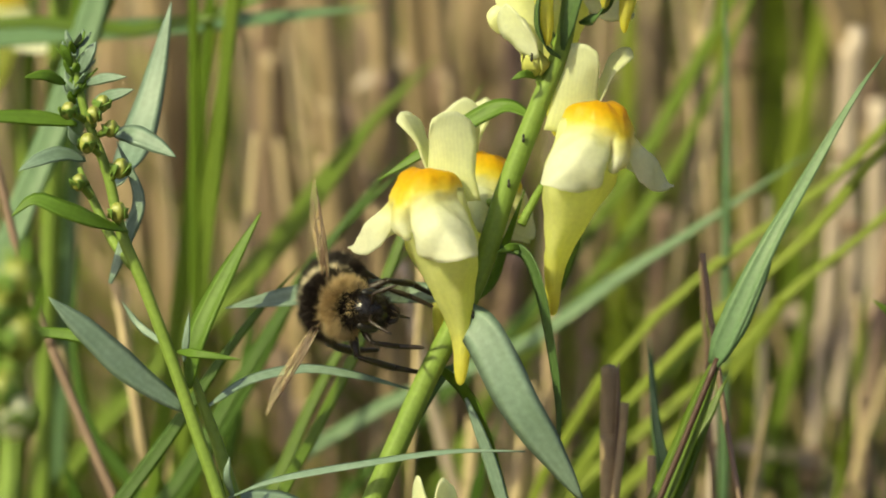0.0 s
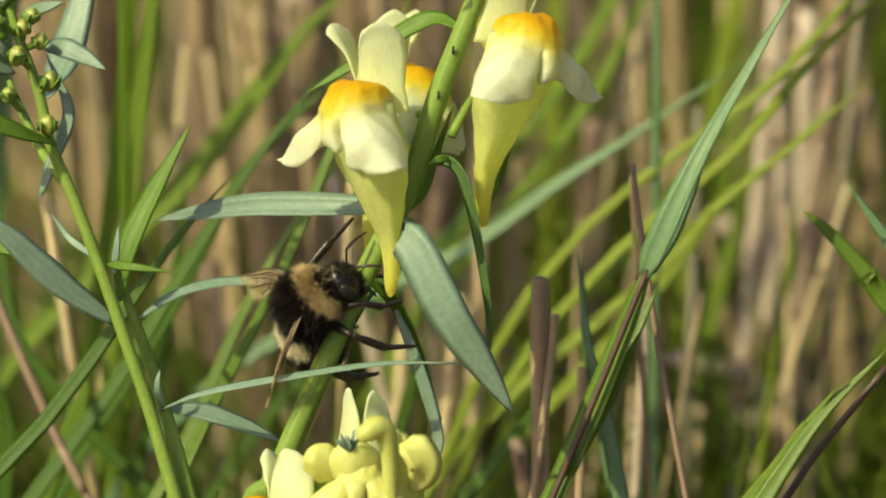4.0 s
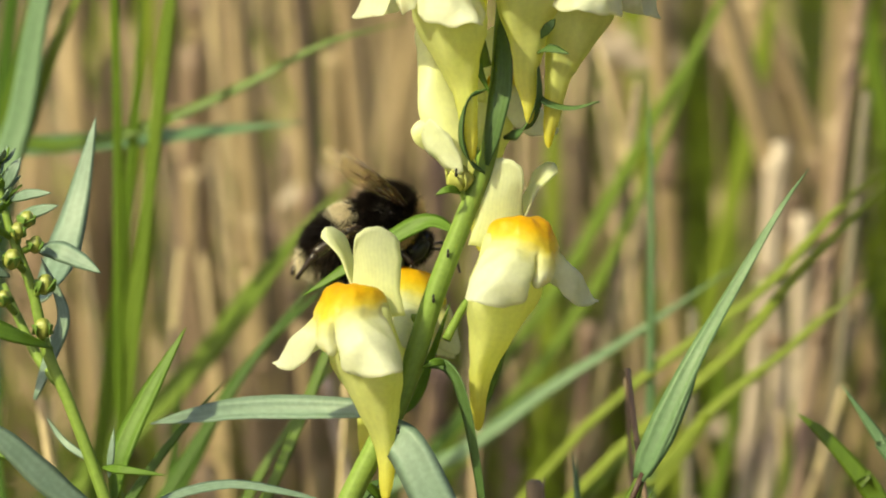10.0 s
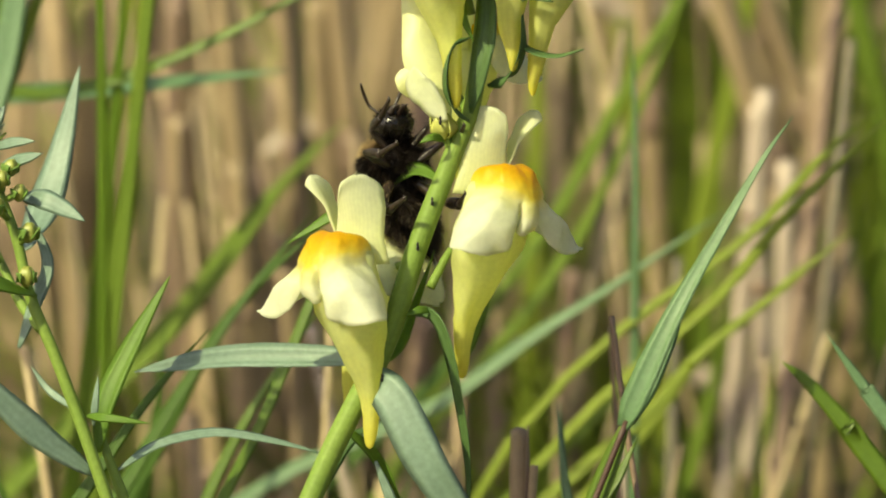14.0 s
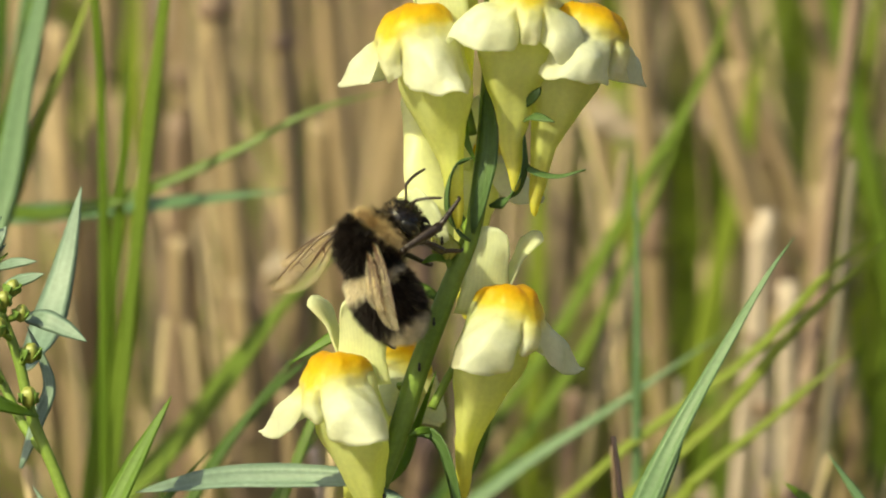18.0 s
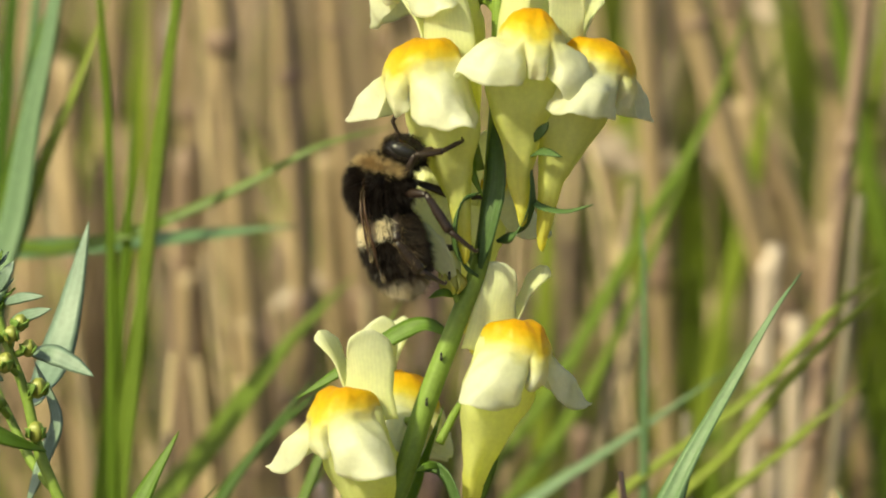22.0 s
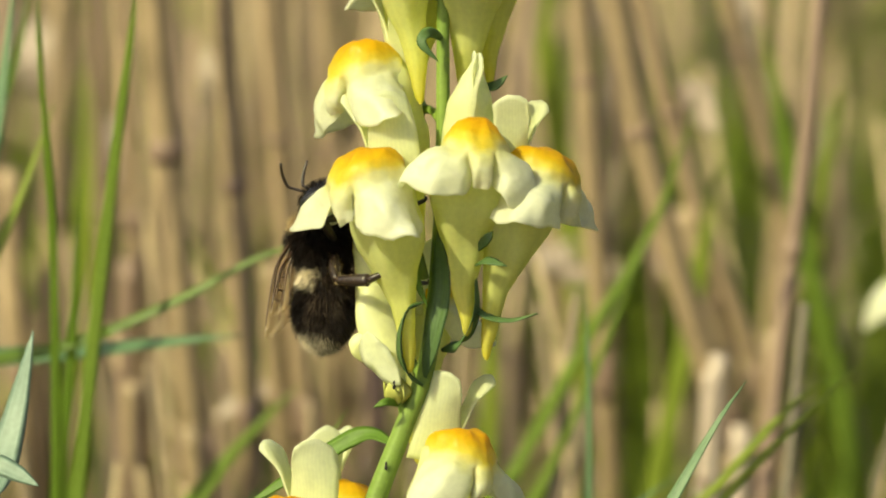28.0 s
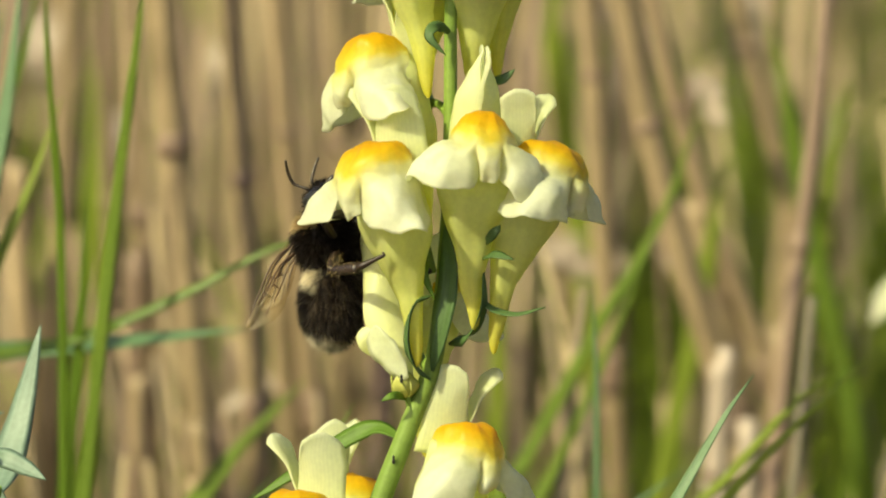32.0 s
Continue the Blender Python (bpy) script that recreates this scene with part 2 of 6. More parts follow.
def part(name, shape, mat, parent=None, label="", smooth=True):
    """Links a shape (verts in the world, faces, uvs) as one mesh object under a thing or a part."""
    verts, faces, uvs = shape
    verts = np.asarray(verts, dtype=float)
    if parent is None:
        base = verts[np.argmin(verts[:, 2])].copy()
        ob = new(name, mesh_of(name, verts - base, faces, mat, uvs, smooth))
        ob.location = base
    else:
        ob = new(name, mesh_of(name, verts - origin_of(parent), faces, mat, uvs, smooth))
        ob.parent = parent
    if label:
        tagged(ob, label)
    return ob


def local_part(name, shape, mat, parent, label="", smooth=True):
    """The same for a shape given in its parent's own space."""
    verts, faces, uvs = shape
    ob = new(name, mesh_of(name, verts, faces, mat, uvs, smooth))
    ob.parent = parent
    if label:
        tagged(ob, label)
    return ob


def thing(name, at, label, category, group="", kind=""):
    ob = new(name)
    ob.empty_display_size = 0.01
    ob.location = at
    return tagged(ob, label, category, group, kind)


def curve_through(points, n):
    """n + 1 places on a smooth curve through the points."""
    p = [np.array(q, dtype=float) for q in points]
    p = [2 * p[0] - p[1]] + p + [2 * p[-1] - p[-2]]
    spans = len(p) - 3
    out = []
    for i in range(n + 1):
        s = i / n * spans
        k = min(int(s), spans - 1)
        u = s - k
        a, b, c, d = p[k:k + 4]
        out.append(0.5 * (2 * b + (c - a) * u + (2 * a - 5 * b + 4 * c - d) * u * u + (3 * b - a - 3 * c + d) * u ** 3))
    return np.array(out)


def unit(v):
    return v / (np.linalg.norm(v) + 1e-12)


def tube(points, radii, n=24, sides=10, flat=1.0):
    """A round stem along the points; radii in millimetres, spread evenly."""
    line = curve_through(points, n)
    rad = np.interp(np.linspace(0, 1, n + 1), np.linspace(0, 1, len(radii)), radii) / 1000
    tang = np.gradient(line, axis=0)
    ref = np.array([0.3, -1.0, 0.2])
    verts, faces, uvs = [], [], []
    for i in range(n + 1):
        t = unit(tang[i])
        a = unit(ref - t * np.dot(ref, t))
        b = np.cross(t, a)
        for k in range(sides):
            w = 2 * math.pi * k / sides
            verts.append(line[i] + rad[i] * (math.cos(w) * a * flat + math.sin(w) * b))
            uvs.append((k / sides, i / n))
    for i in range(n):
        for k in range(sides):
            k2 = (k + 1) % sides
            faces.append((i * sides + k, i * sides + k2, (i + 1) * sides + k2, (i + 1) * sides + k))
    faces.append(tuple(range(sides - 1, -1, -1)))
    faces.append(tuple(n * sides + k for k in range(sides)))
    return verts, faces, uvs


LANCE = ((0, 0.25), (0.15, 0.7), (0.4, 1.0), (0.7, 0.75), (0.9, 0.32), (1, 0.02))
GRASS = ((0, 0.75), (0.3, 1.0), (0.6, 0.85), (0.85, 0.45), (1, 0.02))
OVAL = ((0, 0.2), (0.2, 0.75), (0.5, 1.0), (0.75, 0.85), (0.92, 0.45), (1, 0.05))


def ribbon(points, width, shape=LANCE, fold=0.25, face=(-0.2, -1.0, 0.45), twist=0.0, thick=0.22, n=16, wavy=0.0):
    """A leaf along the points, from its base to its tip. width and thick in millimetres; fold: depth of its keel."""
    line = curve_through(points, n)
    tang = np.gradient(line, axis=0)
    face = np.array(face, dtype=float)
    verts, faces, uvs = [], [], []
    xs, ys = [q[0] for q in shape], [q[1] for q in shape]
    across = (-1, -0.5, 0, 0.5, 1, 0.5, 0, -0.5)
    side = (0, 1, 1, 1, 0, -1, -1, -1)
    for i in range(n + 1):
        s = i / n
        w = np.interp(s, xs, ys) * width / 2000
        t = unit(tang[i])
        f = unit(face - t * np.dot(face, t))
        b = np.cross(t, f)
        w2 = twist * s
        f, b = f * math.cos(w2) + b * math.sin(w2), b * math.cos(w2) - f * math.sin(w2)
        for a, sd in zip(across, side):
            rise = fold * (abs(a) - 0.5) + wavy * math.sin(s * 17 + a * 2) * abs(a)
            verts.append(line[i] + b * a * w + f * (rise * w + sd * thick / 2000))
            uvs.append(((a + 1) / 2, s))
    for i in range(n):
        for k in range(8):
            k2 = (k + 1) % 8
            faces.append((i * 8 + k, i * 8 + k2, (i + 1) * 8 + k2, (i + 1) * 8 + k))
    faces.append(tuple(range(7, -1, -1)))
    faces.append(tuple(n * 8 + k for k in range(8)))
    return verts, faces, uvs


def down(points, lean=0.15):
    """Adds the way to the ground at the start of a blade whose first point hangs in the air."""
    a, b = np.array(points[0], dtype=float), np.array(points[1], dtype=float)
    d = unit(a - b)
    mid = a + d * min(0.06, a[2] * 0.45) * (1.0 if d[2] < -0.3 else 0.3)
    foot = mid + np.array((d[0], d[1], 0)) * mid[2] * (lean + 0.2)
    foot[2] = -0.003
    return [tuple(foot), tuple(mid)] + [tuple(q) for q in points]


def ellipsoid(centre, radii, nu=20, nv=12):
    verts, faces, uvs = [], [], []
    for j in range(nv + 1):
        th = math.pi * j / nv
        for i in range(nu):
            ph = 2 * math.pi * i / nu
            d = np.array((math.sin(th) * math.cos(ph), math.sin(th) * math.sin(ph), math.cos(th)))
            verts.append(np.array(centre) + d * np.array(radii))
            uvs.append((i / nu, j / nv))
    for j in range(nv):
        for i in range(nu):
            i2 = (i + 1) % nu
            faces.append((j * nu + i, (j + 1) * nu + i, (j + 1) * nu + i2, j * nu + i2))
    return verts, faces, uvs


def joined(shapes):
    verts, faces, uvs = [], [], []
    for v, f, u in shapes:
        o = len(verts)
        verts.extend(v)
        uvs.extend(u)
        faces.extend(tuple(i + o for i in q) for q in f)
    return verts, faces, uvs


def sheet(fn, nu, nv, thick):
    """A thin sheet from fn(u, v) with u and v from 0 to 1, closed to a thickness in millimetres."""
    grid = np.array([[fn(i / nu, j / nv) for i in range(nu + 1)] for j in range(nv + 1)], dtype=float)
    du, dv = np.gradient(grid, axis=1), np.gradient(grid, axis=0)
    nor = np.cross(du, dv)
    nor /= np.linalg.norm(nor, axis=2, keepdims=True) + 1e-12
    front, back = grid + nor * thick / 2000, grid - nor * thick / 2000
    m = (nu + 1) * (nv + 1)
    verts = [*front.reshape(-1, 3), *back.reshape(-1, 3)]
    uvs = [(i / nu, j / nv) for j in range(nv + 1) for i in range(nu + 1)] * 2
    faces = []

    def q(i, j):
        return j * (nu + 1) + i
    for j in range(nv):
        for i in range(nu):
            f = (q(i, j), q(i + 1, j), q(i + 1, j + 1), q(i, j + 1))
            faces.append(f)
            faces.append(tuple(m + k for k in reversed(f)))
    rim = [q(i, 0) for i in range(nu)] + [q(nu, j) for j in range(nv)] + [q(i, nv) for i in range(nu, 0, -1)] + [q(0, j) for j in range(nv, 0, -1)]
    for k in range(len(rim)):
        a, b = rim[k], rim[(k + 1) % len(rim)]
        faces.append((b, a, m + a, m + b))
    return verts, faces, uvs


MM = 0.001

# ---- the ground ----


def ground():
    rng = np.random.default_rng(3)
    xs = np.concatenate([[-400, -60, -12, -4, -1.6], np.linspace(-1.0, 1.0, 61), [1.6, 4, 12, 60, 400]])
    ys = np.concatenate([[-400, -60, -12, -4, -2.0], np.linspace(-1.4, 2.0, 91), [2.8, 5, 12, 60, 400]])
    verts, faces = [], []
    for y in ys:
        for x in xs:
            z = 0.005 * noise.noise((x * 6, y * 6, 0)) + 0.003 * noise.noise((x * 25, y * 25, 3)) if abs(x) < 1.2 and abs(y) < 2.2 else 0.0
            verts.append((x, y, z + 0.001))
    n = len(xs)
    for j in range(len(ys) - 1):
        for i in range(n - 1):
            faces.append((j * n + i, j * n + i + 1, (j + 1) * n + i + 1, (j + 1) * n + i))
    ob = new("ground", mesh_of("ground", verts, faces, soil))
    tagged(ob, "brown crumbly field soil under straw and grass", "ground", kind="structure")


ground()

# ---- toadflax flowers ----


def crumple(shape, amount, grain, seed, flip=1.0):
    """Small uneven folds in a petal; amount in millimetres."""
    verts, faces, uvs = shape
    out = []
    for q in verts:
        q = np.array(q)
        c = q * grain + seed * 7.3
        d = np.array((noise.noise(c), noise.noise(c + 31.7), noise.noise(c + 77.1)))
        c = c * 2.7
        d = d + 0.4 * np.array((noise.noise(c), noise.noise(c + 13.7), noise.noise(c + 47.1)))
        out.append((q + d * amount * MM) * np.array((flip, 1.0, 1.0)))
    if flip < 0:
        faces = [tuple(reversed(q)) for q in faces]
    return out, faces, uvs


def toadflax_flower(plant, at, heading, scale=1.0, lean=0.0, nod=0.0, seed=0, open_lip=1.0, joint=None, label="", crest="tongue", young=False, mirror=False):
    """One snapdragon-like flower. at: the top of its orange palate; heading: 0 faces the camera's side (-y), 90 faces +x;
    lean: sideways tilt; nod: forward tilt; joint: where its stalk meets the stem; crest: how its upper lip stands (tongue, hood, fork); young: its palate is still pale; mirror: left and right change places."""
    rng = np.random.default_rng(seed)
    ph = rng.uniform(0, 6.28, 8)
    k = 1.0 + rng.uniform(-0.06, 0.06, 6)
    turn = Matrix.Translation(Vector(at) - Vector(origin_of(plant))) @ Matrix.Rotation(radians(-13), 4, "X") @ Matrix.Rotation(radians(lean), 4, "Y") @ Matrix.Rotation(radians(heading), 4, "Z") @ Matrix.Rotation(radians(nod), 4, "X") @ Matrix.Scale(scale, 4)
    flip = -1.0 if mirror else 1.0
    # tube and spur, with soft pleats
    hook = rng.uniform(-0.5, 0.9)
    centre = [(0, 1.6, -2.6), (0, 1.5, -5), (0, 1.9, -8.5), (0, 2.3, -11.3), (0.1 * k[0], 2.7, -14), (0.2 + 0.2 * hook, 2.9, -17), (0.25 + 0.5 * hook, 2.9, -20.3), (0.3 + hook, 2.4, -23.4), (0.32 + 1.1 * hook, 2.2, -24.2)]
    line = curve_through(centre, 30)
    rr = np.interp(np.linspace(0, 1, 31), np.linspace(0, 1, 9), [2.8, 3.6, 3.75, 3.25, 2.25, 1.45, 0.98, 0.48, 0.12])
    verts, faces, uvs = [], [], []
    sides = 22
    for i in range(31):
        for j in range(sides):
            w = 2 * math.pi * j / sides
            r = rr[i] * (1 + 0.06 * math.sin(3 * w + ph[0]) * min(1, i / 8) + 0.05 * math.sin(5 * w + i * 0.3 + ph[1]) + 0.05 * math.sin(i * 0.7 + 2 * w + ph[2]) * math.exp(-((i - 9) / 5) ** 2))
            verts.append((line[i] + np.array((math.cos(w) * r * 1.08, math.sin(w) * r * 0.95, 0))) * MM)
            uvs.append((j / sides, i / 30))
    for i in range(30):
        for j in range(sides):
            j2 = (j + 1) % sides
            faces.append((i * sides + j, (i + 1) * sides + j, (i + 1) * sides + j2, i * sides + j2))
    faces.append(tuple(30 * sides + j for j in range(sides)))
    faces.append(tuple(range(sides - 1, -1, -1)))
    flower = local_part("flower", crumple((verts, faces, uvs), 0.32, 260, seed, flip), spur_petal, plant, label or "pale yellow flower with a long tapered spur")
    flower.matrix_basis = turn

    # palate and lower lip share one swollen outline
    fat = 0.9 if abs(heading) > 25 else 0.78

    def girth(z):
        return float(np.interp(-z, (0, 0.25, 0.8, 1.7, 3.0, 4.5, 6.2, 7.6, 9.5), (0, 1.5, 2.6, 3.45, 4.15, 4.5, 4.6, 4.7, 4.7)))

    def swell(w, z, r):
        x, y = math.sin(w) * (r * fat + max(0.0, r - 4.4) * (1 - fat)) * 1.03 * k[1], -math.cos(w) * r * (0.95 if abs(w) < 1.571 else 1.2) - 0.3
        dip = math.exp(-(x / 0.8) ** 2) * max(0.0, 1 + z / 4.5)
        return x, y + 0.2 * dip * (1 if y < 0 else 0), z - 0.3 * dip

    # the cap closes the mouth; below it hang two large side lobes and a short middle lobe
    flare = (radians(rng.uniform(35, 62)) * open_lip, radians(rng.uniform(35, 62)) * open_lip)
    point = (rng.uniform(0.6, 1.9), rng.uniform(0.6, 1.9))
    curl = (rng.uniform(0.1, 1.0), rng.uniform(0.1, 0.6))
    if abs(heading) <= 25:
        flare, point = (flare[0] + radians(22), flare[1] + radians(22)), (point[0] * 0.6, point[1] * 0.6)
    slim = 0.28 if abs(heading) > 25 else 0.4      # the lobe that lies in the wind is narrow and rolled outwards
    if slim < 0.4:
        curl, point, flare = (1.1, curl[1]), (1.7, point[1]), (radians(74), flare[1] + radians(6))

    def lip(u, v):
        a = (u - 0.5) * 2
        if v <= 0.4:
            q = v / 0.4
            z = -3.8 * q ** 1.6 - 0.25 * q * math.sin(a * 7 + ph[3]) * 0.3
            return np.array(swell(a * radians(180 - 55 * q), z, girth(z))) * MM
        v = (v - 0.4) / 0.6
        w = a * radians(125)
        b, hand = abs(a), int(a > 0)
        e = (b - 0.56) / (0.4 if hand else slim)
        side = math.sqrt(max(0.0, 1 - e * e)) if b > 0.19 else 0.0
        tip = math.exp(-((b - 0.6) / 0.13) ** 2)
        mid = math.sqrt(max(0.0, 1 - (b / 0.17) ** 2))
        reach = 2.2 + (4.5 if hand or slim == 0.4 else 3.5) * side + point[hand] * tip + 2.4 * mid
        out = 0.45 + 0.55 * math.sin(min(1.0, b / 0.62) * math.pi / 2)
        z, r = -3.8, girth(-3.8)
        for n in range(8):
            h = v * (n + 0.5) / 8
            bend = side * out * (flare[hand] * (1 - h) ** 1.2 + radians(8) * h + (radians(70) * curl[hand] * tip - 0.25 * (1 - tip)) * h ** 3) + mid * (0.9 - 1.9 * h)
            z -= reach * v / 8 * math.cos(bend)
            r += reach * v / 8 * math.sin(bend)
        r += 0.35 * side * math.sin(v * math.pi) * math.cos((b - 0.5) * 9)
        r -= 1.5 * v * math.exp(-((b - 0.185) / 0.04) ** 2)
        x, y, z = swell(w, z, r)
        z += (0.28 * math.sin(w * 4 + ph[4]) + 0.16 * math.sin(w * 11 + ph[2])) * v ** 3
        r2 = (0.3 * math.sin(w * 5.5 + v * 4 + ph[7]) + 0.2 * math.sin(w * 13 + v * 3 + ph[0])) * v * v
        return np.array((x + math.sin(w) * r2, y - math.cos(w) * r2, z)) * MM
    nu, nv, cut = 84, 30, 12
    lv, lf, lu = crumple(crumple(sheet(lip, nu, nv, 0.12), 0.55, 190, seed + 0.5), 0.22, 520, seed + 4.5, flip)
    whole = mesh_of("lip", lv, lf, palate_petal, lu)
    normals = [tuple(q.vector) for q in whole.vertex_normals]
    bpy.data.meshes.remove(whole)
    half = (nu + 1) * (nv + 1)
    for name, label, upper_part in (("palate", "swollen pale yellow palate" if young else "swollen orange-yellow palate", True), ("lower_lip", "three-lobed pale lower lip", False)):
        keep = [q for q in lf if (min((c % half) // (nu + 1) for c in q) < cut) == upper_part]
        used = sorted({c for q in keep for c in q})
        back = {c: n for n, c in enumerate(used)}
        ob = local_part(name, ([lv[c] for c in used], [tuple(back[c] for c in q) for q in keep], [lu[c] for c in used]), lemon_petal if young else palate_petal, flower, label)
        ob.data.normals_split_custom_set_from_vertices([normals[c] for c in used])

    # upper lip: two erect lobes, turned back at their outer edges
    broad = -1 if math.sin(ph[6]) > 0 else 1
    for sgn in (-1, 1):
        bend, away = rng.uniform(0.6, 1.5), rng.uniform(0.3, 1.4)
        if crest == "hood":
            full, tall, start, sharp, away = 3.1, 11.2, -0.3, 0.78, -0.9
        elif crest == "fork":
            full, tall, start, sharp, away = 3.0, 9.6, -0.3, 0.45, 1.6 + away
        elif crest == "pair":
            full, tall, start, sharp, away = 3.5, 11.6, -0.1, 0.4, 0.5
        elif sgn == broad:
            full, tall, start, sharp = 5.0, 10.3, -2.0, 0.42
        else:
            full, tall, start, sharp, away, bend = 1.6, 10.4, 1.4, 0.55, 3.2, 1.4

        def upper(u, v):
            a = u
            width = full * (1.22 - 0.3 * v) * (1 - sharp * max(0.0, (v - 0.5) / 0.5) ** 1.6)
            x = sgn * (start + width * a * (1 - 0.12 * a) + away * v ** 2.5 + sharp * 0.3 * full * v ** 3)
            y = 2.2 + 0.5 * v + 2.6 * a * a - 1.1 * v * v + bend * 1.3 * v * v * a + (0.12 if sgn > 0 else 0.0)
            crown = math.sin(math.pi * min(1.0, a * 0.94 + 0.03)) ** 0.6
            z = -4.5 + v * (tall - 2.0 + 2.2 * crown) - 0.6 * bend * v ** 3 * a + (0.2 * math.sin(a * 6 + ph[5]) + 0.05 * math.sin(a * 23 + ph[1])) * v ** 4
            return np.array((x, y, z)) * MM
        local_part("upper_lip", crumple(sheet(upper, 12, 16, 0.2), 0.4, 230, seed + sgn * 2.1, flip), petal, flower)

    # calyx and stalk
    for i in range(5):
        w = 2 * math.pi * i / 5 + 0.3
        b = np.array((math.cos(w) * 1.2, 4.6, -8.2 + math.sin(w) * 1.2))
        t = b + np.array((math.cos(w) * 1.4, -1.6, math.sin(w) * 1.6 + 0.6))
        local_part("sepal", ribbon([b * MM, (b * 0.45 + t * 0.55 + np.array((0, 0.5, 0))) * MM, t * MM], 1.3, LANCE, 0.2, (math.cos(w), 1.0, math.sin(w)), n=6), sepal_green, flower)
    local_part("calyx", ellipsoid(np.array((0, 4.5, -8.2)) * MM, (1.7 * MM, 1.6 * MM, 1.7 * MM), 12, 8), sepal_green, flower)
    if joint is not None:
        m = Matrix.Translation(Vector(origin_of(plant))) @ turn
        a = np.array(m @ Vector((0, 0.0055, -0.0085)))
        b = np.array(joint)
        part("flower_stalk", tube([b, (a + b) / 2 + np.array((0, 0, 0.0006)), a], [0.55, 0.45, 0.6], 8, 8), stem_green, plant)
    return flower


def bud(plant, at, joint, size=1.0, seed=0, mat=None):
    """A small closed bud in its green calyx."""
    rng = np.random.default_rng(seed)
    a, b = np.array(at), np.array(joint)
    up = unit(a - b)
    v, f, u = ellipsoid((0, 0, 0), (1.1 * size * MM, 1.1 * size * MM, 1.35 * size * MM), 14, 10)
    v = [q * (1 + 0.12 * math.sin(4 * math.atan2(q[1], q[0]))) + a for q in v]
    ob = part("bud", (v, f, u), mat or bud_yellow, plant)
    for i in range(5):
        w = math.pi * 0.4 * i + rng.uniform(0, 1)
        side = np.array((math.cos(w), math.sin(w), 0))
        s0 = a - up * 1.3 * size * MM + side * 0.4 * MM
        part("sepal", ribbon([s0, a - up * 0.2 * MM + side * 1.25 * size * MM, a + up * 1.2 * size * MM + side * 1.0 * size * MM], 2.0 * size, LANCE, 0.2, side, n=6), green_bud if mat is green_bud else sepal_green, ob)
    part("bud_stalk", tube([b, a - up * 1.1 * size * MM], [0.4, 0.45], 5, 7), stem_green, plant)


def leaf(plant, points, width, mat=None, name="leaf", **more):
    part(name, ribbon(points, width, more.pop("shape", LANCE), **more), mat or leaf_grey, plant)


# ---- the flowering toadflax that the bee works on ----


